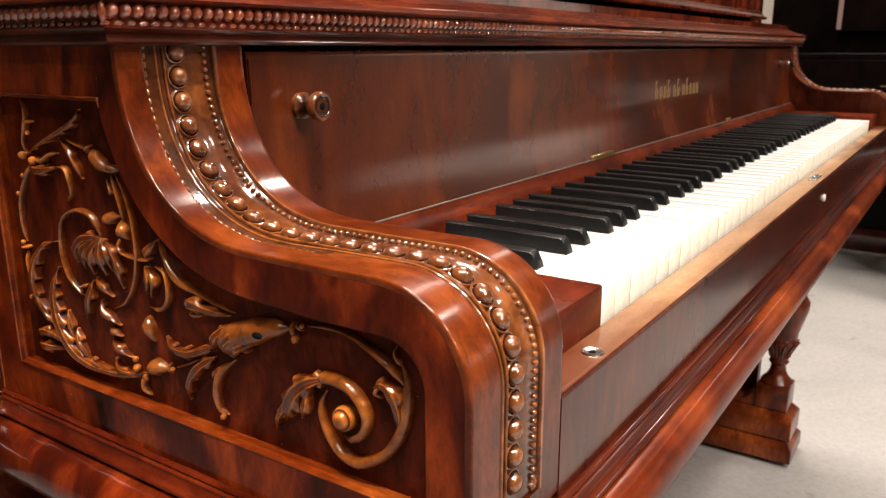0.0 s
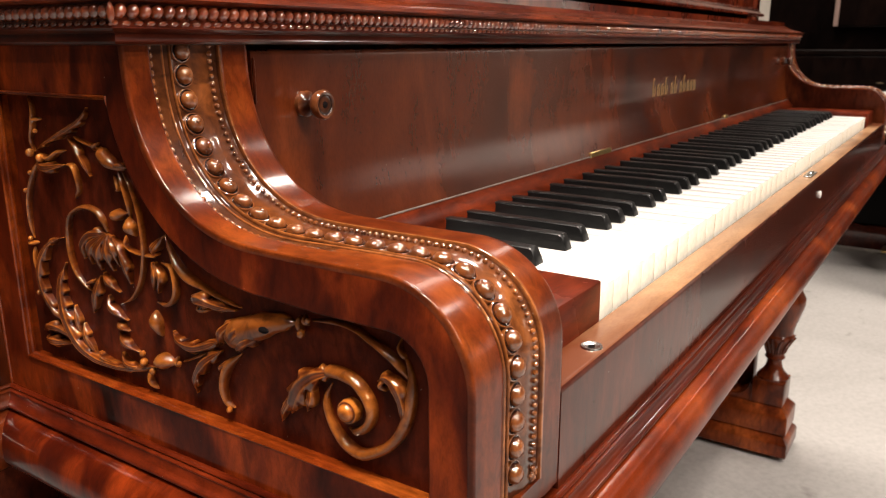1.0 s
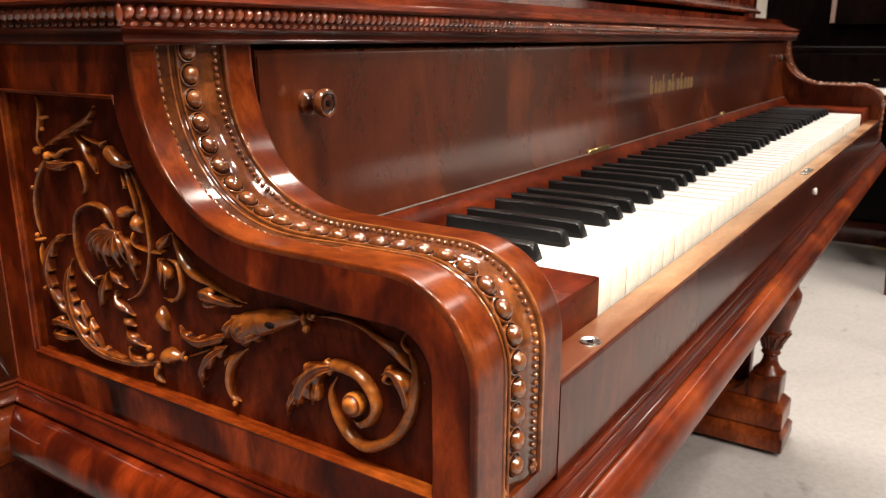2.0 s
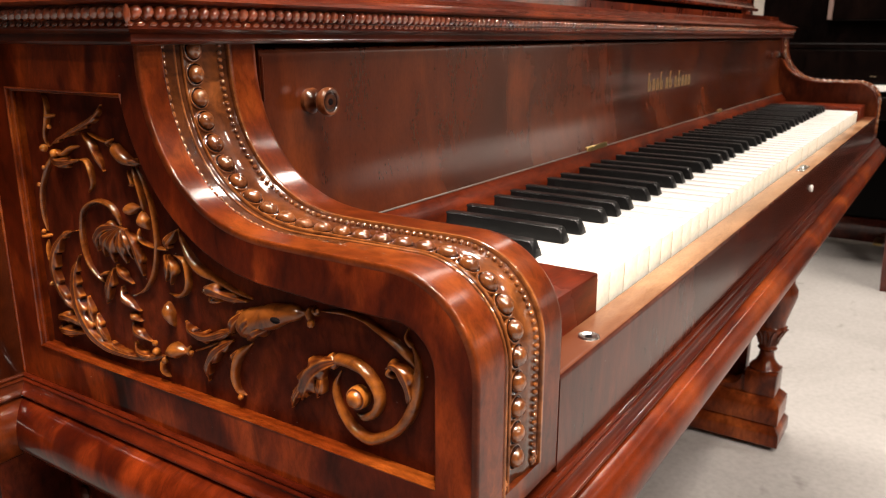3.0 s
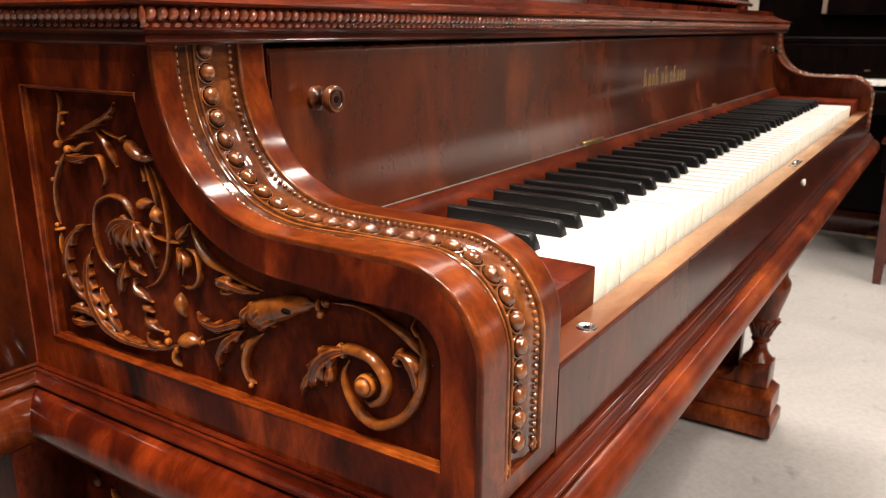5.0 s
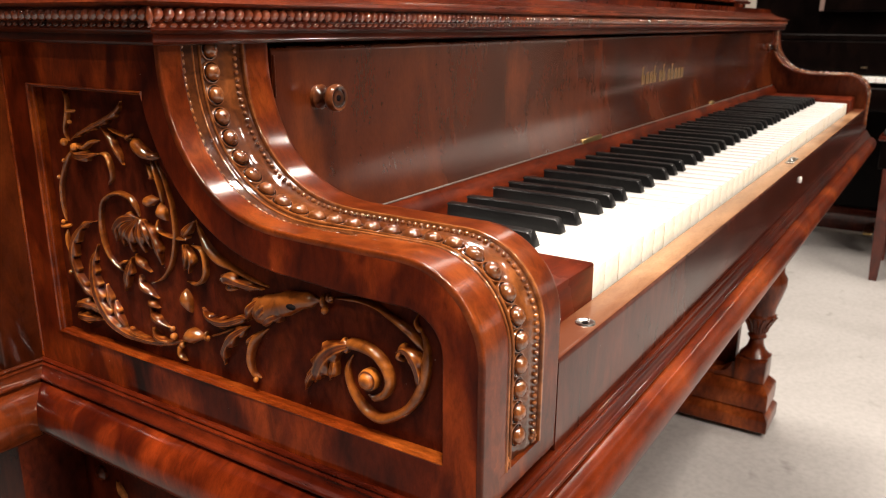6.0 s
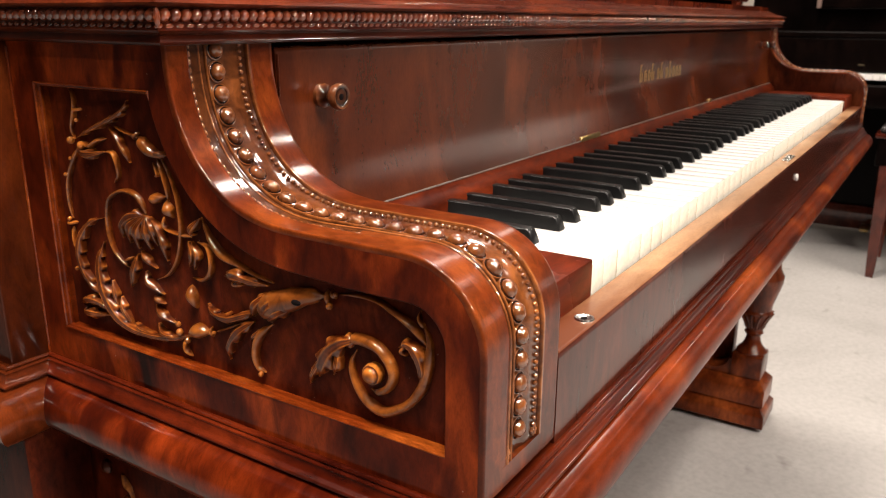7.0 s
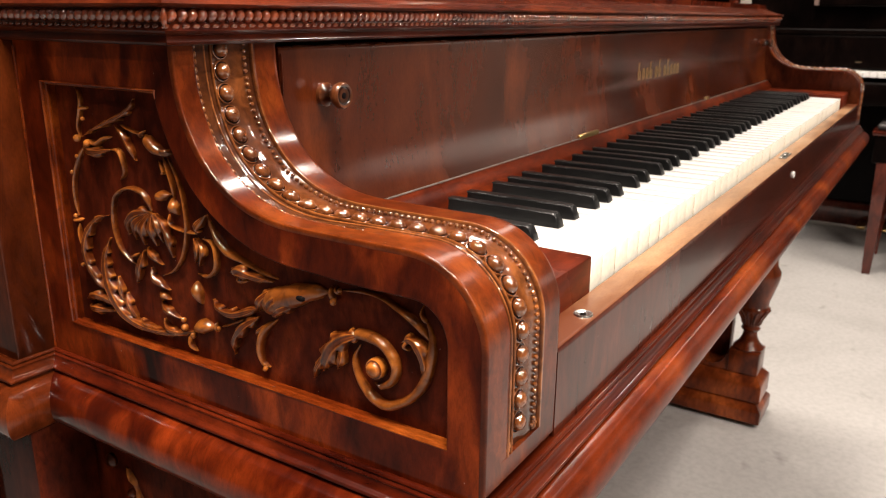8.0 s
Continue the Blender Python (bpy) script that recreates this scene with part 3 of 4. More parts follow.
def side_frame(flip):
    side = mx if flip else (lambda x: x)
    # flat frame round the panel
    bm = bmesh.new()
    outer = [(y, z) for y, z in arm_line(0.0)]
    outer = [(y + n.x * -0.0031, z + n.y * -0.0031) for (y, z), n in zip(outer, normals_of(outer))]
    outer[-1] = (outer[-1][0], SHELF_Z)
    outer = [(outer[0][0], 0.645)] + outer + [(PIL_Y, SHELF_Z), (PIL_Y, 0.645)]
    loops = []
    for pts in (outer, panel_line()):
        vs = [bm.verts.new((side(XO), y, z)) for y, z in pts]
        loops += [bm.edges.new((vs[k], vs[(k + 1) % len(vs)])) for k in range(len(vs))]
    bmesh.ops.triangle_fill(bm, use_beauty=True, use_dissolve=False, edges=loops)
    fr = part("side_frame", bm, SIDE_WOOD, piano, "flame mahogany frame round a sunk carved panel", False)
    # ogee moulding stepping down to the sunk ground
    bm = bmesh.new()
    steps = [(0.0, 0.0), (0.0002, -0.0006), (0.0008, -0.0010), (0.0015, -0.0008), (0.0019, -0.0001), (0.0013, 0.0007), (0.0014, 0.0013), (0.0026, 0.0015), (0.0034, 0.0022), (0.0034, 0.0034), (0.0018, 0.0044), (0.0013, 0.0058), (0.0017, 0.0080)]
    # along the S-curve the edge is only rounded over
    plain = [(0.0, 0.0), (0.0003, 0.0), (0.0006, 0.0001), (0.0009, 0.0003), (0.0012, 0.0006), (0.0014, 0.0010), (0.0016, 0.0015), (0.0017, 0.0020), (0.0018, 0.0028), (0.0018, 0.0040), (0.0018, 0.0052), (0.0018, 0.0064), (0.0018, 0.0080)]
    sgn = -1 if flip else 1
    curve = range(0, 31)
    rings = []
    for (g, dx), (pg, pdx) in zip(steps, plain):
        moulded, rounded = panel_line(g * 0.7), panel_line(pg * 0.7)
        rings.append([(side(XO) + sgn * (pdx if k in curve else dx), *(rounded[k] if k in curve else moulded[k])) for k in range(len(moulded))])
    skin(bm, rings, closed=True)
    for k, f in enumerate(bm.faces):
        f.material_index = 1 if k % len(rings[0]) < 30 else 0
    part("panel_moulding", bm, [TRIM_WOOD, SIDE_WOOD], fr)
    # fine bead in the corner where the frame meets the pilaster
    bm = bmesh.new()
    skin(bm, [[(side(XO) - sgn * 0.0005 + 0.0009 * math.cos(t * math.pi / 4), PIL_Y - 0.0005 + 0.0009 * math.sin(t * math.pi / 4), z) for t in range(8)] for z in (0.6685, 0.76, 0.86)], closed=True)
    part("corner_strip", bm, TRIM_WOOD, fr)
    bm = bmesh.new()
    f = bm.faces.new([bm.verts.new((side(XO) + sgn * 0.0078, y, z)) for y, z in panel_line(0.0012)])
    bm.normal_update()
    bmesh.ops.triangulate(bm, faces=[f])
    gr = part("panel_ground", bm, PANEL_WOOD, piano, "dark mahogany sunk panel carved with scrolling acanthus", False)
    return gr


left_panel = side_frame(False)
side_frame(True)
GROUND_X = XO + 0.0078


def carve(name, pts, radii, leafy, flat=1.1):
    """One carved member on the panel: a rounded run along pts, broad and grooved where it is a leaf."""
    span = sum((Vector(b) - Vector(a)).length for a, b in zip(pts, pts[1:]))
    n = max(8, min(72, int(span / (0.0009 if leafy else 0.0016))))
    lobes = max(1.0, span / 0.0105)
    line = smooth_line(pts, n)
    bm = bmesh.new()
    rings = []
    ring_n = 23 if leafy else 9
    phase = (len(name) * 1.7 + pts[0][0] * 900) % 6.28
    for k, p in enumerate(line):
        a, b = line[max(k - 1, 0)], line[min(k + 1, n)]
        d = (b - a).normalized()
        w = Vector((-d.y, d.x))
        u = k / n
        r = along(radii, u) * 0.88
        end = min(1.0, 6 * u + 0.25, 6 * (1 - u) + 0.25)
        r *= end
        ring = []
        for j in range(ring_n):
            t = math.pi * j / (ring_n - 1)
            lat, out = math.cos(t), math.sin(t)
            rr = r
            tall = flat * (r if r < 0.003 else 0.003 + 0.62 * (r - 0.003))
            lift = tall * out
            if leafy:
                notch = (u * lobes - 0.45 * abs(lat) + phase) % 1.0
                notch = notch / 0.8 if notch < 0.8 else (1.0 - notch) / 0.2
                rr = r * (1.02 + (0.75 * notch - 0.32) * abs(lat) ** 3)
                groove = math.exp(-(lat / 0.18) ** 2) * min(1.0, r / 0.004)
                flute = math.cos(lat * 12.0) * min(1.0, r / 0.004) * out
                lift = tall * (out ** 0.7) * (0.90 - 0.24 * groove + 0.03 * notch * abs(lat)) + 0.0010 + 0.00028 * flute
            c = p + w * (rr * lat)
            ring.append((GROUND_X - 0.0006 - lift - 0.0012 * math.sin(math.pi * u) * (0.4 + out), c.x, c.y))
        ring = [(GROUND_X + 0.001, ring[0][1], ring[0][2])] + ring + [(GROUND_X + 0.001, ring[-1][1], ring[-1][2])]
        rings.append(ring)
    skin(bm, rings)
    for r_ in (rings[0], rings[-1]):
        bm.faces.new([bm.verts.new(q) for q in r_])
    bmesh.ops.remove_doubles(bm, verts=bm.verts, dist=0.00003)
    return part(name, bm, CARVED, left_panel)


def lump(name, y, z, r):
    """A small carved berry, a little uneven."""
    bm = bmesh.new()
    bmesh.ops.create_icosphere(bm, subdivisions=2, radius=1.0)
    bmesh.ops.scale(bm, vec=(r * 1.1, r * 0.92, r * 1.05), verts=bm.verts)
    bmesh.ops.translate(bm, vec=(GROUND_X - 0.0022 - r * 0.4, y, z), verts=bm.verts)
    return part(name, bm, CARVED, left_panel)


carve("stem", [(0.0605, 0.7527), (0.0469, 0.7547), (0.0362, 0.7541), (0.0273, 0.7506), (0.0200, 0.7472), (0.0149, 0.7434), (0.0110, 0.7386)], [0.0010, 0.0012, 0.0013, 0.0015, 0.0019, 0.0019, 0.0016], False)
carve("scroll", [(0.0132, 0.7493), (0.0093, 0.7402), (0.0100, 0.7287), (0.0129, 0.7179), (0.0192, 0.7087), (0.0269, 0.7027), (0.0347, 0.6995), (0.0426, 0.7016), (0.0489, 0.7072), (0.0528, 0.7142), (0.0535, 0.7208), (0.0506, 0.7270)], [0.0014, 0.0023, 0.0031, 0.0030, 0.0026, 0.0026, 0.0029, 0.0030, 0.0026, 0.0022, 0.0018, 0.0012], False, 0.8)
carve("horn", [(0.0139, 0.7550), (0.0145, 0.7509), (0.0121, 0.7465)], [0.0002, 0.0008, 0.0012], False)
carve("leaf", [(0.0256, 0.7345), (0.0196, 0.7375), (0.0145, 0.7344), (0.0123, 0.7269), (0.0141, 0.7199)], [0.0007, 0.0023, 0.0030, 0.0023, 0.0009], True)
carve("leaf_tip", [(0.0202, 0.7376), (0.0232, 0.7338), (0.0212, 0.7312)], [0.0009, 0.0012, 0.0005], True)
carve("scroll_leaf", [(0.0564, 0.7305), (0.0511, 0.7325), (0.0440, 0.7329), (0.0360, 0.7309), (0.0303, 0.7252), (0.0289, 0.7190), (0.0319, 0.7126), (0.0376, 0.7088), (0.0423, 0.7091)], [0.0023, 0.0032, 0.0032, 0.0029, 0.0029, 0.0027, 0.0024, 0.0020, 0.0010], False, 0.95)
carve("leaf", [(0.0491, 0.7327), (0.0577, 0.7296), (0.0654, 0.7234), (0.0703, 0.7154), (0.0739, 0.7076)], [0.0017, 0.0038, 0.0051, 0.0049, 0.0016], True, 0.8)
carve("leaf_tip", [(0.0701, 0.7194), (0.0759, 0.7100), (0.0803, 0.7019)], [0.0023, 0.0021, 0.0004], True)
carve("leaf_tip", [(0.0607, 0.7234), (0.0610, 0.7173), (0.0647, 0.7107)], [0.0023, 0.0023, 0.0004], True)
carve("calyx", [(0.0689, 0.7500), (0.0786, 0.7483), (0.0913, 0.7438), (0.1047, 0.7379), (0.1149, 0.7312)], [0.0023, 0.0048, 0.0070, 0.0083, 0.0046], False, 0.85)
carve("leaf", [(0.0949, 0.7445), (0.1035, 0.7390), (0.1112, 0.7302)], [0.0016, 0.0037, 0.0016], True, 1.5)
carve("leaf", [(0.0880, 0.7409), (0.0974, 0.7361), (0.1074, 0.7293)], [0.0010, 0.0029, 0.0013], True, 1.6)
carve("leaf", [(0.1061, 0.7442), (0.1127, 0.7380), (0.1175, 0.7294)], [0.0016, 0.0030, 0.0011], True, 1.4)
carve("ring", [(0.0674, 0.7537), (0.0669, 0.7499), (0.0658, 0.7461)], [0.0010, 0.0015, 0.0013], False)
carve("ring", [(0.0640, 0.7549), (0.0635, 0.7524), (0.0623, 0.7500)], [0.0007, 0.0012, 0.0010], False)
lump("berry", 0.0608, 0.7532, 0.0012)
lump("berry", 0.0648, 0.7466, 0.0018)
carve("leaf", [(0.1515, 0.7297), (0.1456, 0.7257), (0.1331, 0.7254), (0.1168, 0.7319)], [0.0003, 0.0017, 0.0028, 0.0019], True)
carve("leaf", [(0.1173, 0.7268), (0.1272, 0.7195), (0.1349, 0.7098), (0.1372, 0.7006)], [0.0019, 0.0031, 0.0023, 0.0003], True)
carve("tendril", [(0.1045, 0.7280), (0.1133, 0.7204), (0.1174, 0.7096), (0.1158, 0.7015), (0.1117, 0.6993)], [0.0013, 0.0027, 0.0021, 0.0015, 0.0012], False)
carve("leaf_tip", [(0.1196, 0.7159), (0.1161, 0.7198), (0.1110, 0.7239)], [0.0006, 0.0016, 0.0014], True)
lump("berry", 0.1133, 0.6988, 0.0015)
carve("leaf", [(0.1521, 0.7771), (0.1483, 0.7708), (0.1430, 0.7638), (0.1358, 0.7587), (0.1250, 0.7557), (0.1136, 0.7523), (0.1025, 0.7502)], [0.0004, 0.0014, 0.0025, 0.0027, 0.0016, 0.0012, 0.0013], False, 0.9)
carve("leaf", [(0.1363, 0.7479), (0.1271, 0.7507), (0.1178, 0.7493), (0.1057, 0.7485)], [0.0014, 0.0038, 0.0024, 0.0013], True)
carve("leaf_tip", [(0.1248, 0.7494), (0.1280, 0.7459), (0.1237, 0.7453)], [0.0011, 0.0019, 0.0008], True)
carve("bulb", [(0.1701, 0.7071), (0.1604, 0.7119), (0.1524, 0.7125)], [0.0021, 0.0050, 0.0020], False, 0.95)
carve("ring", [(0.1506, 0.7163), (0.1506, 0.7136), (0.1501, 0.7106)], [0.0009, 0.0013, 0.0009], False)
lump("berry", 0.1471, 0.7141, 0.0012)
carve("stem", [(0.1470, 0.7144), (0.1381, 0.7183), (0.1277, 0.7233)], [0.0009, 0.0009, 0.0011], False)
lump("berry", 0.1757, 0.7129, 0.0016)
lump("berry", 0.1749, 0.7086, 0.0021)
lump("berry", 0.1686, 0.7049, 0.0018)
carve("tendril", [(0.1733, 0.7038), (0.1723, 0.6982), (0.1686, 0.6945)], [0.0015, 0.0014, 0.0009], False)
carve("stem", [(0.2173, 0.8193), (0.2071, 0.8171), (0.1971, 0.8147)], [0.0007, 0.0009, 0.0011], False)
carve("ring", [(0.2007, 0.8133), (0.1988, 0.8157), (0.1962, 0.8176)], [0.0006, 0.0012, 0.0006], False)
carve("bud", [(0.1961, 0.8154), (0.1925, 0.8122), (0.1876, 0.8089), (0.1811, 0.8069), (0.1739, 0.8073)], [0.0017, 0.0037, 0.0037, 0.0023, 0.0004], False)
carve("leaf_tip", [(0.1838, 0.8072), (0.1787, 0.8082), (0.1740, 0.8070)], [0.0014, 0.0014, 0.0003], True, 1.6)
carve("stem", [(0.1832, 0.8050), (0.1787, 0.7968), (0.1764, 0.7890), (0.1770, 0.7825)], [0.0011, 0.0011, 0.0010, 0.0011], False)
carve("stem", [(0.1797, 0.8047), (0.1738, 0.7968), (0.1702, 0.7891), (0.1680, 0.7799), (0.1676, 0.7682), (0.1694, 0.7590), (0.1740, 0.7489), (0.1822, 0.7403), (0.1929, 0.7352)], [0.0011, 0.0011, 0.0011, 0.0011, 0.0011, 0.0012, 0.0012, 0.0010, 0.0006], False)
carve("stem", [(0.2130, 0.7376), (0.2206, 0.7401), (0.2281, 0.7470), (0.2311, 0.7579), (0.2305, 0.7685), (0.2265, 0.7782), (0.2149, 0.7836), (0.2043, 0.7827), (0.1993, 0.7785), (0.1975, 0.7727)], [0.0006, 0.0009, 0.0012, 0.0014, 0.0012, 0.0012, 0.0014, 0.0016, 0.0018, 0.0018], False)
carve("tendril", [(0.1873, 0.8023), (0.1837, 0.7992), (0.1829, 0.7961), (0.1863, 0.7949)], [0.0004, 0.0009, 0.0009, 0.0011], False)
carve("fruit", [(0.1928, 0.7808), (0.1860, 0.7829), (0.1789, 0.7846)], [0.0012, 0.0035, 0.0004], False)
carve("bud", [(0.1787, 0.7826), (0.1763, 0.7779), (0.1739, 0.7735)], [0.0014, 0.0037, 0.0011], False)
carve("stem", [(0.1826, 0.7729), (0.1811, 0.7677), (0.1724, 0.7654), (0.1615, 0.7647)], [0.0009, 0.0010, 0.0011, 0.0011], False)
carve("bud", [(0.1604, 0.7666), (0.1568, 0.7710), (0.1526, 0.7765)], [0.0017, 0.0028, 0.0006], True)
carve("petal", [(0.1631, 0.7624), (0.1587, 0.7569), (0.1634, 0.7483)], [0.0006, 0.0023, 0.0006], True)
carve("petal", [(0.1605, 0.7628), (0.1553, 0.7563), (0.1600, 0.7471)], [0.0006, 0.0017, 0.0006], True)
carve("tendril", [(0.1570, 0.7628), (0.1491, 0.7617), (0.1461, 0.7555), (0.1471, 0.7479), (0.1537, 0.7425), (0.1629, 0.7420)], [0.0007, 0.0011, 0.0014, 0.0015, 0.0014, 0.0007], False)
carve("bud", [(0.1645, 0.7375), (0.1630, 0.7322), (0.1609, 0.7246)], [0.0017, 0.0038, 0.0017], False)
carve("petal", [(0.1981, 0.7720), (0.2070, 0.7705), (0.2151, 0.7644), (0.2187, 0.7559)], [0.0015, 0.0033, 0.0030, 0.0009], True)
carve("petal", [(0.1981, 0.7720), (0.2076, 0.7645), (0.2121, 0.7538)], [0.0012, 0.0036, 0.0012], True)
carve("petal", [(0.1972, 0.7718), (0.2026, 0.7627), (0.2050, 0.7517)], [0.0012, 0.0036, 0.0009], True)
carve("petal", [(0.1963, 0.7716), (0.1953, 0.7632), (0.1942, 0.7529)], [0.0012, 0.0030, 0.0009], True)
carve("petal", [(0.1953, 0.7714), (0.1902, 0.7658), (0.1885, 0.7560)], [0.0009, 0.0021, 0.0006], True, 1.4)
carve("petal", [(0.1934, 0.7717), (0.1851, 0.7656), (0.1814, 0.7571), (0.1814, 0.7482)], [0.0009, 0.0018, 0.0020, 0.0006], True, 1.3)
carve("leaf", [(0.2066, 0.7483), (0.2099, 0.7382), (0.2160, 0.7266)], [0.0012, 0.0028, 0.0009], True, 0.8)
carve("leaf", [(0.2033, 0.7508), (0.1981, 0.7469), (0.1913, 0.7421)], [0.0006, 0.0018, 0.0003], True)
carve("leaf", [(0.2121, 0.7452), (0.2160, 0.7432), (0.2189, 0.7414)], [0.0006, 0.0012, 0.0003], True)
carve("leaf", [(0.2014, 0.7390), (0.1971, 0.7328), (0.1874, 0.7277)], [0.0006, 0.0021, 0.0003], True)
carve("leaf", [(0.1954, 0.7254), (0.1918, 0.7239), (0.1874, 0.7219)], [0.0006, 0.0015, 0.0003], True)
carve("leaf", [(0.1948, 0.7204), (0.1893, 0.7157), (0.1804, 0.7122)], [0.0006, 0.0021, 0.0003], True)
carve("tendril", [(0.2559, 0.8379), (0.2516, 0.8354), (0.2502, 0.8301), (0.2518, 0.8233), (0.2558, 0.8151), (0.2546, 0.8090)], [0.0005, 0.0009, 0.0009, 0.0012, 0.0009, 0.0012], False)
carve("ring", [(0.2532, 0.8266), (0.2495, 0.8262), (0.2452, 0.8268)], [0.0009, 0.0014, 0.0009], False)
lump("berry", 0.2482, 0.8205, 0.0012)
carve("leaf", [(0.2522, 0.8098), (0.2389, 0.8151), (0.2224, 0.8210), (0.2118, 0.8252), (0.2052, 0.8296), (0.2029, 0.8343)], [0.0006, 0.0012, 0.0018, 0.0017, 0.0011, 0.0002], True)
carve("leaf", [(0.2214, 0.8187), (0.2143, 0.8148), (0.2088, 0.8079), (0.2059, 0.8002)], [0.0004, 0.0012, 0.0015, 0.0003], True)
lump("berry", 0.2552, 0.8087, 0.0022)
lump("berry", 0.2460, 0.8066, 0.0022)
lump("berry", 0.2583, 0.7977, 0.0013)
lump("berry", 0.2651, 0.7875, 0.0013)
carve("tendril", [(0.2494, 0.8082), (0.2402, 0.8065), (0.2322, 0.8102), (0.2258, 0.8116)], [0.0012, 0.0018, 0.0015, 0.0009], False)
carve("leaf", [(0.2523, 0.8048), (0.2423, 0.8017), (0.2273, 0.8042)], [0.0016, 0.0031, 0.0012], True, 0.8)
carve("tendril", [(0.2284, 0.8041), (0.2203, 0.8043), (0.2168, 0.7995), (0.2167, 0.7922), (0.2222, 0.7874)], [0.0009, 0.0013, 0.0012, 0.0009, 0.0011], False)
carve("tendril", [(0.2537, 0.8035), (0.2588, 0.7955), (0.2649, 0.7836), (0.2671, 0.7719), (0.2669, 0.7603)], [0.0016, 0.0013, 0.0010, 0.0010, 0.0011], False)
carve("ring", [(0.2722, 0.7572), (0.2676, 0.7575), (0.2628, 0.7585)], [0.0010, 0.0016, 0.0010], False)
lump("berry", 0.2669, 0.7606, 0.0013)
carve("tendril", [(0.2676, 0.7552), (0.2662, 0.7463), (0.2630, 0.7355)], [0.0011, 0.0010, 0.0010], False)
carve("leaf", [(0.2365, 0.7648), (0.2474, 0.7610), (0.2566, 0.7514), (0.2607, 0.7407), (0.2590, 0.7304), (0.2526, 0.7212), (0.2450, 0.7155)], [0.0005, 0.0016, 0.0026, 0.0026, 0.0023, 0.0020, 0.0010], True)
lump("berry", 0.2660, 0.7295, 0.0013)
carve("acanthus", [(0.2373, 0.7508), (0.2420, 0.7408), (0.2426, 0.7299), (0.2395, 0.7186), (0.2310, 0.7074), (0.2186, 0.7013), (0.2016, 0.7001), (0.1848, 0.7020), (0.1683, 0.7069)], [0.0005, 0.0025, 0.0035, 0.0045, 0.0042, 0.0029, 0.0020, 0.0018, 0.0024], True, 0.9)
carve("leaf", [(0.2335, 0.7276), (0.2307, 0.7200), (0.2302, 0.7117)], [0.0005, 0.0019, 0.0013], True, 0.7)
carve("leaf", [(0.2267, 0.7188), (0.2239, 0.7116), (0.2193, 0.7031)], [0.0006, 0.0022, 0.0013], True, 0.7)
carve("leaf", [(0.2448, 0.7426), (0.2443, 0.7320), (0.2416, 0.7216)], [0.0006, 0.0019, 0.0013], True, 0.7)
carve("leaf", [(0.1947, 0.7090), (0.1892, 0.7043), (0.1808, 0.7033)], [0.0006, 0.0018, 0.0015], True)
carve("leaf", [(0.2154, 0.7047), (0.2097, 0.7022), (0.2005, 0.7007)], [0.0006, 0.0016, 0.0009], True)
carve("leaf", [(0.2677, 0.7067), (0.2552, 0.7117), (0.2443, 0.7111), (0.2353, 0.7072)], [0.0013, 0.0030, 0.0023, 0.0010], True)
carve("leaf", [(0.2665, 0.7016), (0.2548, 0.7030), (0.2403, 0.7040)], [0.0017, 0.0033, 0.0010], True, 0.8)

# black lens on the large calyx, painted shade in place of a pierced eye
eye_lens = bmesh.new()
bmesh.ops.create_icosphere(eye_lens, subdivisions=2, radius=1.0)
bmesh.ops.scale(eye_lens, vec=(0.0012, 0.0030, 0.0015), verts=eye_lens.verts)
bmesh.ops.translate(eye_lens, vec=(GROUND_X - 0.0118, 0.0775, 0.7484), verts=eye_lens.verts)
part("eye_shade", eye_lens, BLACK, left_panel)
# the round boss at the eye of the large scroll
part("boss", lathe([(0.0052, 0.001), (0.0054, -0.0030), (0.0049, -0.0046), (0.0041, -0.0046), (0.0039, -0.0054), (0.0032, -0.0066), (0.0018, -0.0073), (0.0006, -0.0075)], "x", 18, (GROUND_X, 0.0398, 0.7182)), CARVED, left_panel)

# ---- mouldings of the key bed and the pilasters ----
BED = [(-0.0074, 0.6680), (-0.0010, 0.6680), (0.0, 0.6684), (0.0010, 0.6689), (0.0022, 0.6690), (0.0031, 0.6685), (0.0036, 0.6677), (0.0034, 0.6670), (0.0030, 0.6667), (0.0038, 0.6663), (0.0047, 0.6660), (0.0050, 0.6655), (0.0047, 0.6650),
       (0.0049, 0.6640), (0.0055, 0.6628), (0.0064, 0.6615), (0.0076, 0.6604), (0.0086, 0.6599), (0.0092, 0.6594), (0.0094, 0.6586), (0.0091, 0.6579), (0.0078, 0.6574), (0.0070, 0.6566)]
BED += [(0.0062 + 0.0156 * math.cos(radians(t)), 0.6386 + 0.0176 * math.sin(radians(t))) for t in range(86, -100, -8)]
BED += [(0.004, 0.6200), (0.003, 0.6182), (-0.02, 0.6182)]
left_run = [(PIL_X, BACK), (PIL_X, PIL_Y), (XO, PIL_Y), (XO, FRONT)]
front_run = [(XO, FRONT), (mx(XO), FRONT)]
right_run = [(mx(XO), FRONT), (mx(XO), PIL_Y), (mx(PIL_X), PIL_Y), (mx(PIL_X), BACK)]


def rail_faces(bm):
    for f in bm.faces:
        c = f.calc_center_median()
        f.material_index = (1 if c.z > 0.6562 else 0) + (2 if 0 < c.x < KEYS_END else 0)
    return bm


def bed_moulding():
    rings = mitred(BED, left_run + [front_run[1]] + right_run[1:])
    for a, b in ((0, 2), (5, 7)):
        bm = bmesh.new()
        skin(bm, rings[a:b + 1])
        part("pilaster_moulding", bm, PILASTER_LIT, piano)
    bm = bmesh.new()
    skin(bm, rings[2:6])
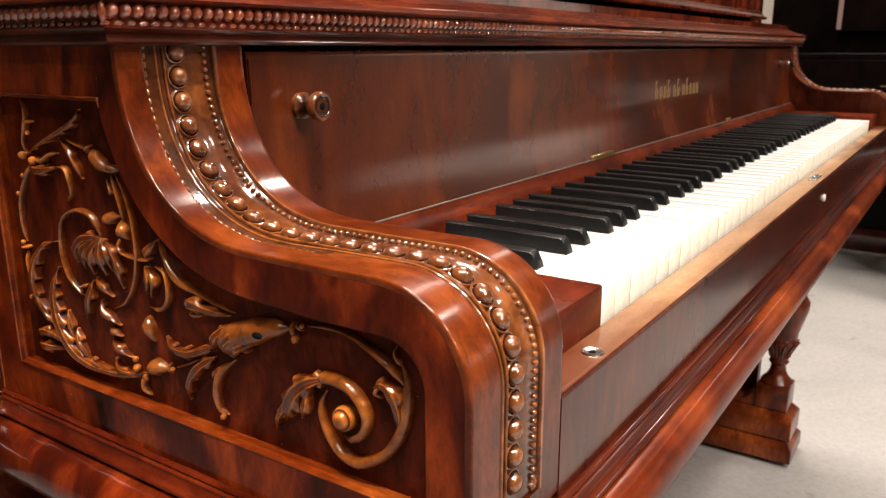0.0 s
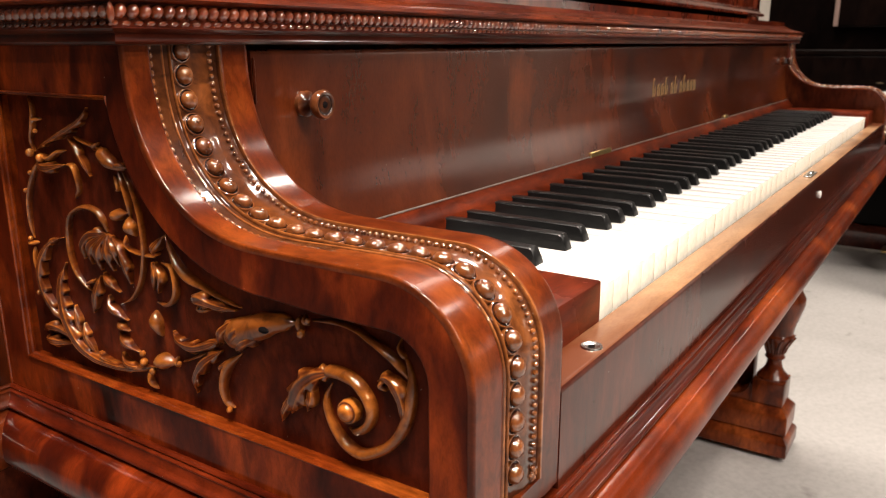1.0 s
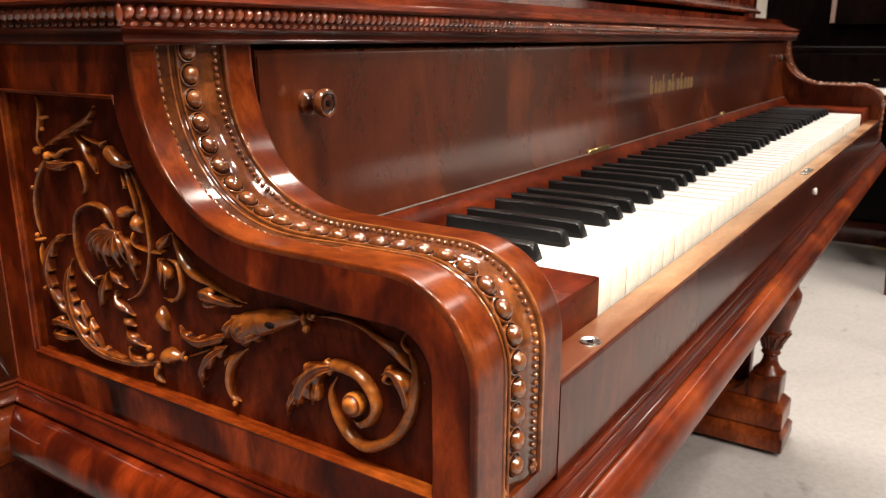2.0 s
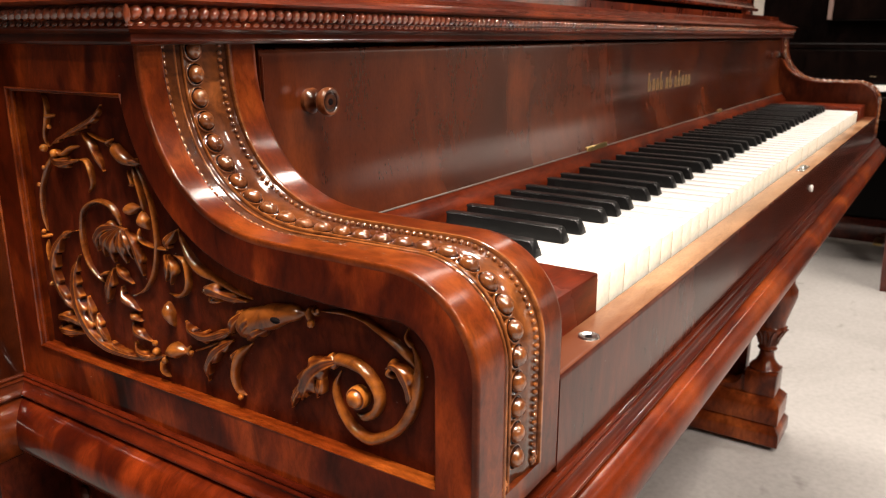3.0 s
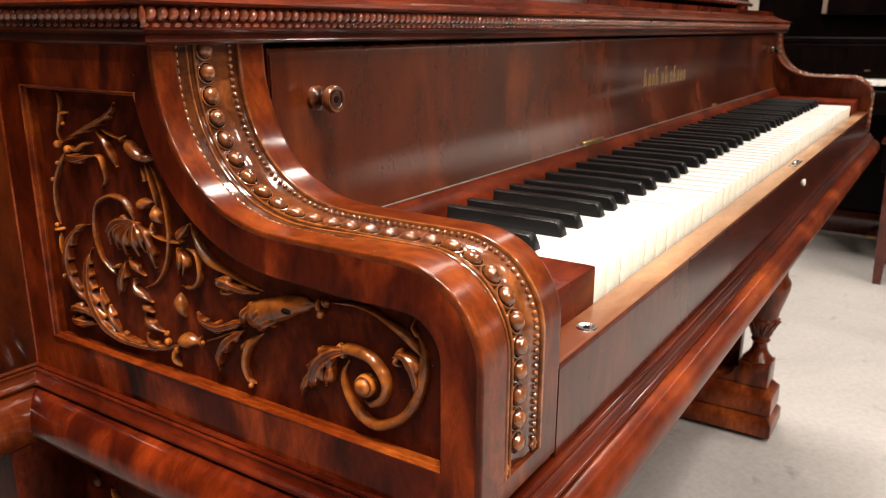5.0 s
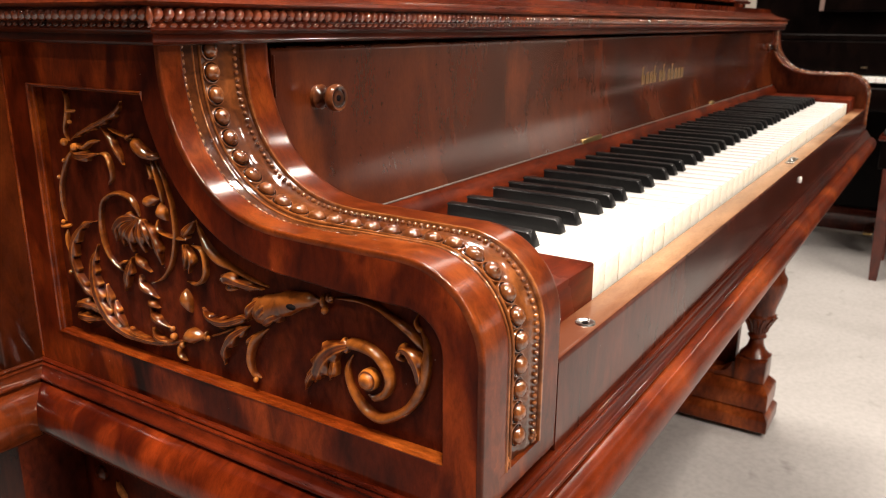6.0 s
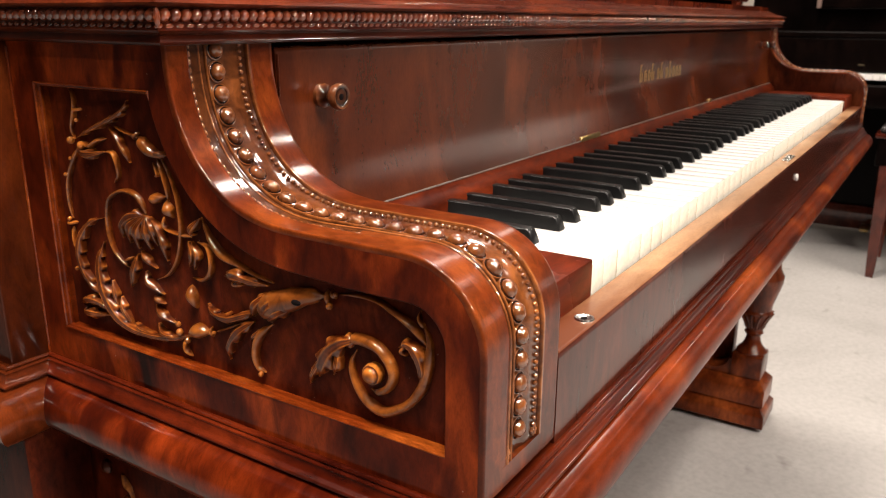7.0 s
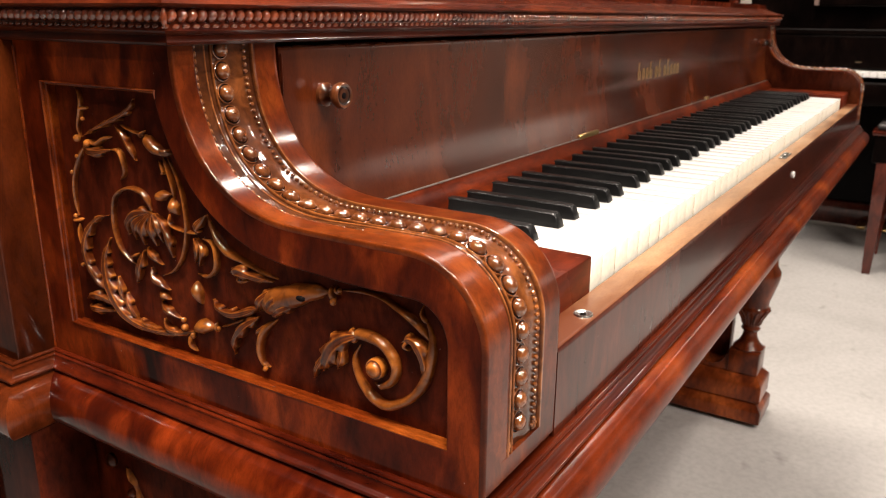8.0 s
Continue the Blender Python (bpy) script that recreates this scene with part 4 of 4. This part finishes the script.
    part("key_bed_moulding", rail_faces(bm), [RAIL_WOOD, OGEE_WOOD, FRONT_RAIL_LIT, FRONT_OGEE], piano, "broad rounded mahogany moulding round the key bed")
    part("key_bed", box((XO + 0.004, FRONT + 0.004, 0.6200), (mx(XO) - 0.004, 0.34, 0.6600), 0.001, 1), RAIL_WOOD, piano)


bed_moulding()

# keyslip with its rounded top, front rail of the keyboard
SLIP_Y, SLIP_Z = -0.0229, 0.7178


def keyslip():
    line = [(SLIP_Y, 0.65)] + arc(SLIP_Y + 0.003, SLIP_Z - 0.003, 0.003, 180, 90, 5) + [(-0.0030, SLIP_Z), (-0.0030, 0.65)]
    bm = prism_x(line, XI + 0.0004, mx(XI) - 0.0004)
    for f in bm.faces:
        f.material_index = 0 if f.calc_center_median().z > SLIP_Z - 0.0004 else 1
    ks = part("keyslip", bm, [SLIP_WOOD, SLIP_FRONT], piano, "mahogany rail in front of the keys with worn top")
    # threaded socket with a steel rim
    sx, sy = -0.0398, -0.0143
    part("socket", lathe([(0.0018, 0.0002), (0.0030, 0.0004), (0.0042, 0.0008), (0.0054, 0.0009), (0.0060, -0.0005)], "z", 24, (sx, sy, SLIP_Z)), STEEL, ks, "nickel screw socket")
    part("socket_bore", lathe([(0.0017, 0.0002), (0.0017, 0.0006), (0.0006, 0.0007)], "z", 14, (sx, sy, SLIP_Z)), BLACK, ks)
    # lock plate and keyhole
    bm = box((0.568, -0.0175, SLIP_Z), (0.612, -0.0085, SLIP_Z + 0.0012), 0.0008, 1)
    part("lock_plate", bm, STEEL, ks, "bright nickel lock plate")
    part("lock_bolt", box((0.580, -0.0155, SLIP_Z + 0.0008), (0.598, -0.0095, SLIP_Z + 0.0038), 0.001, 1), STEEL, ks)
    part("keyhole_plate", lathe([(0.0042, 0.0), (0.0042, -0.0016), (0.0034, -0.0021), (0.0018, -0.0018)], "y", 16, (0.6000, SLIP_Y, 0.6945)), IVORY, ks, "ivory keyhole plate")
    return ks


keyslip()

for x0, x1 in ((XI + 0.0003, -0.0012), (KEYS_END + 0.0012, mx(XI) - 0.0003)):
    part("key_block", box((x0, -0.0028, 0.700), (x1, 0.148, 0.7408), 0.0016, 2), BLOCK_WOOD, piano, "polished mahogany block at the keyboard's end")

# ---- keys ----


def keyboard():
    bm = box((0.00020, 0.0, -0.0290), (KEY_W - 0.00020, 0.150, 0.0), 0.0006, 2)
    bm.normal_update()
    for f in bm.faces:
        c = f.calc_center_median()
        f.material_index = 2 if abs(f.normal.x) > 0.9 else 1 if c.z < -0.0032 else 0
    white = shared(bm, [IVORY, KEY_FRONT, KEY_SIDE])
    bm = bmesh.new()
    lo, hi = 0.0053, 0.0044
    rings = []
    for y, zt, w in ((0.0, 0.001, 0.90), (0.0014, 0.0048, 0.96), (0.0036, 0.0094, 1.0), (0.0056, 0.0104, 1.0), (0.04, 0.0107, 1.0), (0.098, 0.0107, 1.0)):
        top = lo + (hi - lo) * zt / 0.0107
        rings.append([(-lo * w, y, -0.002), (-top * w, y, zt - 0.0008), (-(top - 0.0008) * w, y, zt), ((top - 0.0008) * w, y, zt), (top * w, y, zt - 0.0008), (lo * w, y, -0.002)])
    skin(bm, rings, caps=True)
    black = shared(bm, EBONY)
    shift = {1: -0.1, 3: 0.1, 6: -0.145, 8: 0.0, 10: 0.145}
    count = 0
    rnd = random.Random(4)
    for n in range(88):
        tone = (9 + n) % 12
        if tone in shift:
            piece("black_key", black, piano, Matrix.Translation(((count + shift[tone]) * KEY_W, 0.0485, KEY_Z)))
        else:
            piece("white_key", white, piano, Matrix.Translation((count * KEY_W, rnd.uniform(-0.0003, 0.0003), KEY_Z + rnd.uniform(-0.0002, 0.0002))))
            count += 1


keyboard()
part("key_frame", box((0.0, 0.012, 0.676), (KEYS_END, 0.151, 0.7055)), BLACK, piano)

# ---- fallboard ----
FALL_Y, FALL_Z, FALL_OUT = 0.160, 0.7560, 0.010     # face and foot of the fallboard, and how far the foot curves forward


def fallboard():
    x0, x1 = XI + 0.0012, mx(XI) - 0.0012
    foot = [(FALL_Y - FALL_OUT * (1 - k / 10) ** 2, FALL_Z + 0.052 * k / 10) for k in range(11)]
    line = foot + [(FALL_Y, FALL_Z + 0.054), (FALL_Y, 0.8545), (FALL_Y, 0.8575)] + arc(FALL_Y + 0.003, 0.8585, 0.003, 180, 90, 4) + [(FALL_Y + 0.014, 0.8615), (FALL_Y + 0.014, FALL_Z)]
    fb = part("fallboard", prism_x(line, x0, x1), FALL_WOOD, piano, "polished mahogany fallboard with gold lettering marks")
    strip = [(0.1405, 0.722), (0.1405, 0.7440), (0.1420, 0.7462), (FALL_Y - FALL_OUT - 0.0010, FALL_Z - 0.0008), (FALL_Y - FALL_OUT, FALL_Z - 0.0005), (0.174, FALL_Z - 0.0005), (0.174, 0.722)]
    part("fallboard_strip", prism_x(strip, x0, x1), STRIP_WOOD, piano)
    part("hinge", lathe([(0.0007, x0 + 0.004), (0.0007, x1 - 0.006)], "x", 10, (0, FALL_Y - FALL_OUT - 0.0004, FALL_Z)), DULL_STEEL, fb, "long thin hinge rod")
    for hx, w in ((0.335, 0.052), (0.832, 0.018)):
        part("hinge_leaf", box((hx, FALL_Y - FALL_OUT - 0.0014, FALL_Z - 0.0012), (hx + w, FALL_Y - FALL_OUT + 0.0030, FALL_Z + 0.0040), 0.0006, 1), BRASS, fb, "brass hinge leaf")
    for ex in (x0 + 0.0012, x1 - 0.0012):
        part("end_bead", lathe([(0.0003, 0.8330), (0.0007, 0.8340), (0.0008, 0.8420), (0.0008, 0.8550), (0.0005, 0.8570)], "z", 10, (ex, FALL_Y - 0.0006, 0)), INNER_WOOD, fb)
    # knobs: a turned stem and a dished head with a centre pin
    for kx in (-0.0535, mx(-0.0535)):
        kn = part("knob", lathe([(0.0092, 0.0), (0.0094, -0.0035), (0.0080, -0.0050), (0.0062, -0.0075), (0.0058, -0.0105), (0.0074, -0.0130), (0.0098, -0.0150), (0.0106, -0.0180),
                                 (0.0104, -0.0205), (0.0092, -0.0218), (0.0080, -0.0216), (0.0068, -0.0204), (0.0048, -0.0208), (0.0034, -0.0206)], "y", 24, (kx, FALL_Y, 0.8312), 0.79), KNOB, fb, "turned dark wooden knob")
        part("pin", lathe([(0.0024, -0.0200), (0.0024, -0.0210), (0.0010, -0.0214)], "y", 14, (kx, FALL_Y, 0.8312), 0.79), BLACK, kn)
    # gold marks in place of the maker's lettering: uneven upright strokes on two lines
    rnd = random.Random(11)

    def stroke(x, z0, z1, w, lean):
        bm = bmesh.new()
        y0, y1 = FALL_Y - 0.0003, FALL_Y + 0.0005
        q = [(x, z0), (x + w, z0 + w * 0.6), (x + w + lean, z1), (x + lean, z1 - w * 0.6)]
        skin(bm, [[(a, y0, b) for a, b in q], [(a, y1, b) for a, b in q]], closed=True, caps=True)
        part("gold_mark", bm, GOLD, fb)

    x = 0.536
    for k in range(11):
        if k in (4, 6):
            x += 0.006
        tall = k in (0, 3, 5, 7)
        h = 0.0215 if tall else 0.0140
        lean = rnd.uniform(-0.0006, 0.0006)
        stroke(x, 0.8030, 0.8030 + h, 0.0026, lean)
        stroke(x + 0.0062, 0.8025, 0.8030 + 0.0115, 0.0024, lean)
        stroke(x + 0.0012, 0.8030 + h * 0.80, 0.8030 + h * 0.98, 0.0052, 0.0012)
        stroke(x + 0.0010, 0.8025, 0.8055, 0.0050, -0.0010)
        if tall:
            stroke(x - 0.0014, 0.8100, 0.8160, 0.0014, 0.0012)
        x += 0.0160 if tall else 0.0142
    x = 0.586
    for k in range(7):
        stroke(x, 0.7825, 0.7905, 0.0018, 0.0004)
        stroke(x + 0.004, 0.7825, 0.7905, 0.0016, -0.0004)
        x += 0.0116
    return fb


fallboard()

# ---- shelf over the keyboard ----
SHELF_X, SHELF_Y = XO - 0.0125, 0.1485
SH = [(-0.040, 0.8634), (-0.0075, 0.8634), (-0.0058, 0.8639), (-0.0052, 0.8650), (-0.0060, 0.8662), (-0.0062, 0.8684), (-0.0044, 0.8694), (-0.0036, 0.8706), (-0.0048, 0.8716),
      (-0.0062, 0.8724), (-0.0066, 0.8762), (-0.0062, 0.8812), (-0.0014, 0.8822), (-0.0002, 0.8834), (-0.0012, 0.8850), (-0.0060, 0.8856), (-0.0076, 0.8872), (-0.0130, 0.8882), (-0.0220, 0.8916), (-0.0330, 0.8976),
      (-0.0420, 0.9046), (-0.0450, 0.9054), (-0.0780, 0.9056)]
shelf_run = [(SHELF_X, BACK), (SHELF_X, SHELF_Y), (mx(SHELF_X), SHELF_Y), (mx(SHELF_X), BACK)]


def shelf():
    bm = moulding(SH, shelf_run)
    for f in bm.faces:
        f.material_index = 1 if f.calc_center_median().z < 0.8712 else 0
    sh = part("shelf", bm, [SHELF_WOOD, SHELF_SHADED], piano, "mahogany shelf edged with a carved bead moulding")
    part("shelf_board", box((SHELF_X + 0.03, SHELF_Y + 0.03, 0.8664), (mx(SHELF_X) - 0.05, BACK, 0.9035)), CASE_WOOD, sh)

    def carved_bead(width):
        """A small bead that leans a little, with a short tongue below it."""
        b2 = bmesh.new()
        bmesh.ops.create_icosphere(b2, subdivisions=2, radius=1.0)
        for v in b2.verts:
            v.co.x += 0.25 * v.co.z
        bmesh.ops.scale(b2, vec=(width * 0.48, 0.0034, 0.0034), verts=b2.verts)
        bmesh.ops.translate(b2, vec=(0, 0, 0.0008), verts=b2.verts)
        b3 = bmesh.new()
        bmesh.ops.create_icosphere(b3, subdivisions=2, radius=1.0)
        for v in b3.verts:
            v.co.x += 0.25 * v.co.z
        bmesh.ops.scale(b3, vec=(width * 0.38, 0.0008, 0.0013), verts=b3.verts)
        bmesh.ops.translate(b3, vec=(-width * 0.50, 0.0002, -0.0042), verts=b3.verts)
        return shared(join(b2, b3), BEAD)

    step, side_step = 0.0063, 0.0062
    front, side = carved_bead(step), carved_bead(side_step)
    for k in range(int((mx(SHELF_X) - SHELF_X - 0.008) / step)):
        piece("bead", front, sh, Matrix.Translation((SHELF_X + 0.0085 + k * step, SHELF_Y + 0.0050, 0.8768)))
    quarter = Matrix.Rotation(radians(-90), 4, "Z")
    for k in range(60):
        piece("bead", side, sh, Matrix.Translation((SHELF_X + 0.0050, SHELF_Y + 0.0095 + k * side_step, 0.8768)) @ quarter)
    corner = bmesh.new()
    bmesh.ops.create_icosphere(corner, subdivisions=2, radius=1.0)
    bmesh.ops.scale(corner, vec=(0.0016, 0.0016, 0.0046), verts=corner.verts)
    bmesh.ops.translate(corner, vec=(SHELF_X + 0.0030, SHELF_Y + 0.0030, 0.8768), verts=corner.verts)
    part("corner_bead", corner, BEAD, sh)


shelf()

# ---- case above and below ----


def case():
    for flip in (False, True):
        s = mx if flip else (lambda x: x)
        lo = min(s(PIL_X + 0.002), s(-0.12))
        hi = max(s(PIL_X + 0.002), s(-0.12))
        bm = box((lo, PIL_Y, 0.02), (hi, BACK, 0.6365), 0.003, 2)
        bm.normal_update()
        for f in bm.faces:
            f.material_index = 1 if f.normal.y < -0.5 else 0
        side = part("case_side", bm, [SLIP_FRONT, PANEL_WOOD], piano, "tall polished mahogany case side")
        part("pilaster", box((lo, PIL_Y, 0.637), (hi, BACK, SHELF_Z), 0.0015, 2), PILASTER_WOOD, piano)
        # raised panel on the lower side
        pl, ph = sorted((s(PIL_X + 0.002), s(PIL_X - 0.006)))
        part("raised_panel", box((pl, PIL_Y + 0.05, 0.10), (ph, BACK - 0.05, 0.575), 0.0035, 3), SLIP_FRONT, side)
        part("upper_side", box((min(s(-0.16), s(-0.11)), 0.235, 0.9058), (max(s(-0.16), s(-0.11)), BACK, 1.34), 0.003, 2), CASE_WOOD, piano)
        # carved bracket board under the key bed, beside the pilaster
        bl, bh = sorted((s(-0.150), s(-0.118)))
        br = part("bracket_board", box((bl, 0.165, 0.02), (bh, PIL_Y - 0.0005, 0.6195), 0.002, 2), PANEL_WOOD, piano)
        if not flip:
            for yy in ((0.2783, 0.583, 0.0052), (0.259, 0.564, 0.0034)):
                part("rosette", lathe([(yy[2], 0.0), (yy[2], -0.002), (yy[2] * 0.6, -0.0038), (yy[2] * 0.2, -0.0042)], "x", 14, (-0.150, yy[0], yy[1])), LEG_WOOD, br)
            rings = []
            pts = smooth_line([(0.262, 0.582), (0.253, 0.567), (0.247, 0.550), (0.235, 0.535), (0.231, 0.505)], 16)
            for k, p in enumerate(pts):
                r = 0.0016 + 0.0022 * math.sin(k * 0.9) ** 2
                rings.append([(-0.150 - r * math.sin(t * math.pi / 5), p.x + r * math.cos(t * math.pi / 5), p.y) for t in range(6)])
            bm = bmesh.new()
            skin(bm, rings)
            part("tendril", bm, CARVED, br)
    part("lower_panel", box((-0.12, PIL_Y + 0.03, 0.10), (mx(-0.12), PIL_Y + 0.055, 0.614)), PANEL_WOOD, piano)
    part("toe_rail", box((-0.12, PIL_Y + 0.012, 0.02), (mx(-0.12), PIL_Y + 0.055, 0.0995), 0.003, 2), CASE_WOOD, piano)
    part("back_board", box((-0.12, BACK - 0.03, 0.03), (mx(-0.12), BACK - 0.001, 1.33)), LEG_WOOD, piano)
    # upper front panel standing behind the shelf with its overhanging base rail
    up = part("upper_panel", box((-0.105, 0.236, 0.9058), (mx(-0.105), 0.262, 1.335), 0.002, 1), CASE_WOOD, piano)
    rail = [(0.0, 0.9105), (0.012, 0.9105), (0.014, 0.9120), (0.014, 0.9150), (0.010, 0.9165), (0.009, 0.9185), (0.004, 0.9240), (0.0, 0.9260)]
    part("upper_base_rail", moulding(rail, [(0.052, 0.262), (0.052, 0.197), (1.17, 0.197), (1.17, 0.262)]), CASE_WOOD, up)
    part("upper_base_board", box((0.052, 0.197, 0.9106), (1.17, 0.2355, 0.9259)), CASE_WOOD, up)
    # black strip that stands for the shadow between shelf and base rail
    part("shadow_slot", box((0.062, 0.207, 0.9057), (1.16, 0.2355, 0.9105)), BLACK, up)
    part("lid", box((-0.185, 0.21, 1.341), (mx(-0.185), BACK + 0.01, 1.366), 0.008, 3), CASE_WOOD, piano, "mahogany piano lid")


case()

# ---- turned front legs on stepped plinths ----


LEG_Y = 0.1205


def leg(cx):
    lg = part("leg", lathe([(0.032, 0.167), (0.033, 0.171), (0.028, 0.177), (0.021, 0.185), (0.017, 0.194), (0.0150, 0.204), (0.0150, 0.209), (0.0185, 0.212), (0.0205, 0.2155), (0.0185, 0.219), (0.0180, 0.224), (0.021, 0.235), (0.026, 0.248), (0.031, 0.257), (0.034, 0.262), (0.034, 0.266),
                            (0.031, 0.270), (0.033, 0.285), (0.039, 0.305), (0.044, 0.322), (0.048, 0.338), (0.048, 0.350), (0.040, 0.364), (0.030, 0.47), (0.034, 0.55), (0.044, 0.572), (0.046, 0.588), (0.040, 0.594), (0.052, 0.608), (0.052, 0.6192)],
                           "z", 24, (cx, LEG_Y, 0)), LEG_WOOD, piano, "turned mahogany leg on a stepped plinth")
    for k in range(12):
        t = k * math.pi / 6
        bm = bmesh.new()
        rings = []
        for z, r, w in ((0.226, 0.0190, 0.0035), (0.236, 0.0215, 0.0060), (0.246, 0.0265, 0.0070), (0.256, 0.0315, 0.0060), (0.264, 0.0365, 0.0020)):
            rings.append([(cx + (r + o) * math.cos(t) - q * math.sin(t), LEG_Y + (r + o) * math.sin(t) + q * math.cos(t), z) for q, o in ((-w, -0.004), (-w * 0.6, 0.002), (0, 0.0005), (w * 0.6, 0.002), (w, -0.004))])
        skin(bm, rings)
        part("leaf", bm, LEG_WOOD, lg)
    part("block", box((cx - 0.034, 0.0895, 0.1145), (cx + 0.034, 0.1545, 0.1675), 0.003, 2), LEG_WOOD, lg)
    for nm, w, y0, z0, z1, slope in (("lower_step", 0.058, 0.0690, 0.0105, 0.0415, 0.0150), ("upper_step", 0.048, 0.0755, 0.0565, 0.0985, 0.0150)):
        bm = bmesh.new()
        rim = [(w - 0.002, y0 + 0.002, z0), (w, y0, z0 + 0.002), (w, y0, z1 - 0.003), (w - 0.0015, y0 + 0.0015, z1), (w - slope, y0 + slope, z1 + slope)]
        skin(bm, [[(cx - a, f, z), (cx + a, f, z), (cx + a, PIL_Y + 0.012, z), (cx - a, PIL_Y + 0.012, z)] for a, f, z in rim], closed=True, caps=True)
        part(nm, bm, LEG_WOOD, lg)
    # hollowed rail running back from the block
    scoop = [(0.1545, 0.1145), (0.1545, 0.150), (0.160, 0.153)] + arc(0.193, 0.156, 0.033, 180, 300, 12) + [(0.228, 0.148), (PIL_Y + 0.012, 0.160), (PIL_Y + 0.012, 0.1145)]
    part("rail", prism_x(scoop, cx - 0.028, cx + 0.028), LEG_WOOD, lg)
    cs = part("caster", lathe([(0.003, -0.011), (0.006, -0.010), (0.0075, -0.006), (0.0075, 0.006), (0.006, 0.010), (0.003, 0.011)], "x", 18, (cx - 0.02, 0.095, 0.0075)), STEEL, lg, "grey metal caster")
    part("caster_fork", box((cx - 0.036, 0.084, 0.0100), (cx - 0.004, 0.106, 0.0128), 0.001, 1), STEEL, cs)


leg(1.314)
leg(mx(1.314))

# ---- a second piano and its bench further down the showroom ----


def far_piano():
    p = thing("dark_upright_piano", (3.1, -0.35, 0), "dark ebonised upright piano facing along the showroom", "piano")
    y0, y1 = -1.01, 0.56
    part("body", box((3.02, y0, 0.585), (3.38, y1, 1.26), 0.006, 2), DARK_WOOD, p)
    part("lower_panel", box((3.26, y0, 0.13), (3.38, y1, 0.5845), 0.004, 1), DARK_WOOD, p)
    part("toe_rail", box((3.24, y0, 0.03), (3.38, y1, 0.1295), 0.006, 2), BENCH_WOOD, p, "dark red toe rail")
    part("lid", box((2.99, y0 - 0.02, 1.261), (3.40, y1 + 0.02, 1.285), 0.005, 2), DARK_WOOD, p)
    part("key_bed", box((2.70, y0 + 0.02, 0.585), (3.0195, y1 - 0.02, 0.664), 0.008, 2), DARK_WOOD, p)
    part("fallboard", box((2.80, y0 + 0.06, 0.703), (2.82, y1 - 0.06, 0.82), 0.004, 1), DARK_WOOD, p)
    part("shelf", box((2.80, y0 + 0.06, 0.8205), (3.03, y1 - 0.06, 0.842), 0.004, 1), DARK_WOOD, p)
    for yy in (y0 + 0.02, y1 - 0.06):
        part("arm", box((2.72, yy, 0.664), (3.02, yy + 0.04, 0.86), 0.012, 3), DARK_WOOD, p)
    for yy in (y0 + 0.03, y1 - 0.07):
        part("leg", box((2.75, yy, 0.0705), (2.80, yy + 0.05, 0.5845), 0.006, 2), DARK_WOOD, p)
        part("toe", box((2.73, yy - 0.01, 0.0), (3.2395, yy + 0.06, 0.07), 0.006, 2), BENCH_WOOD, p)
    bm = box((-0.0, 0.0004, -0.020), (0.15, 0.0231, 0.0), 0.0008, 1)
    me = shared(bm, IVORY)
    for k in range(52):
        piece("white_key", me, p, Matrix.Translation((2.745, y0 + 0.165 + k * 0.0236, 0.700)))
    desk = part("music_desk", box((2.985, y0 + 0.25, 0.925), (3.0, 0.3195, 1.22), 0.003, 1), DARK_WOOD, p)
    part("desk_trim", box((2.980, 0.303, 0.9255), (2.986, 0.320, 1.22), 0.001, 1), DESK_EDGE, desk, "pinkish grey edge strip")
    part("desk_trim", box((2.981, y0 + 0.25, 0.9215), (2.986, 0.3195, 0.9248), 0.001, 1), DARK_WOOD, desk)
    part("gold_mark", box((2.7990, 0.112, 0.727), (2.8002, 0.132, 0.7305), 0.0004, 1), DIM_GOLD, p)
    for yy in (0.050, -0.035, -0.120):
        part("pedal", box((3.13, yy - 0.017, 0.045), (3.2395, yy + 0.017, 0.057), 0.005, 2), BRASS, p, "bright brass pedal")
    for yy in (y0 + 0.04, y1 - 0.04):
        part("caster", lathe([(0.008, -0.012), (0.014, -0.010), (0.015, 0.0), (0.014, 0.010), (0.008, 0.012)], "y", 16, (3.31, yy, 0.015)), DULL_STEEL, p)


far_piano()


def bench():
    b = thing("piano_bench", (2.8, -0.4, 0), "reddish wooden piano bench with a dark padded top", "bench")
    x0, x1, y0, y1 = 2.62, 2.98, -0.80, 0.03
    part("apron", box((x0 + 0.01, y0 + 0.01, 0.40), (x1 - 0.01, y1 - 0.01, 0.495), 0.003, 1), DARK_WOOD, b)
    part("rim", box((x0, y0, 0.4955), (x1, y1, 0.512), 0.004, 2), BENCH_WOOD, b)
    part("seat", box((x0 + 0.012, y0 + 0.012, 0.5125), (x1 - 0.012, y1 - 0.012, 0.535), 0.010, 3), CUSHION, b, "dark grey padded seat")
    for lx in (x0 + 0.03, x1 - 0.03):
        for ly in (y0 + 0.08, y1 - 0.050):
            bm = bmesh.new()
            skin(bm, [[(lx - w, ly - w, z), (lx + w, ly - w, z), (lx + w, ly + w, z), (lx - w, ly + w, z)] for w, z in ((0.013, 0.0), (0.016, 0.06), (0.021, 0.30), (0.022, 0.402))], closed=True, caps=True)
            part("leg", bm, BENCH_WOOD, b)


bench()
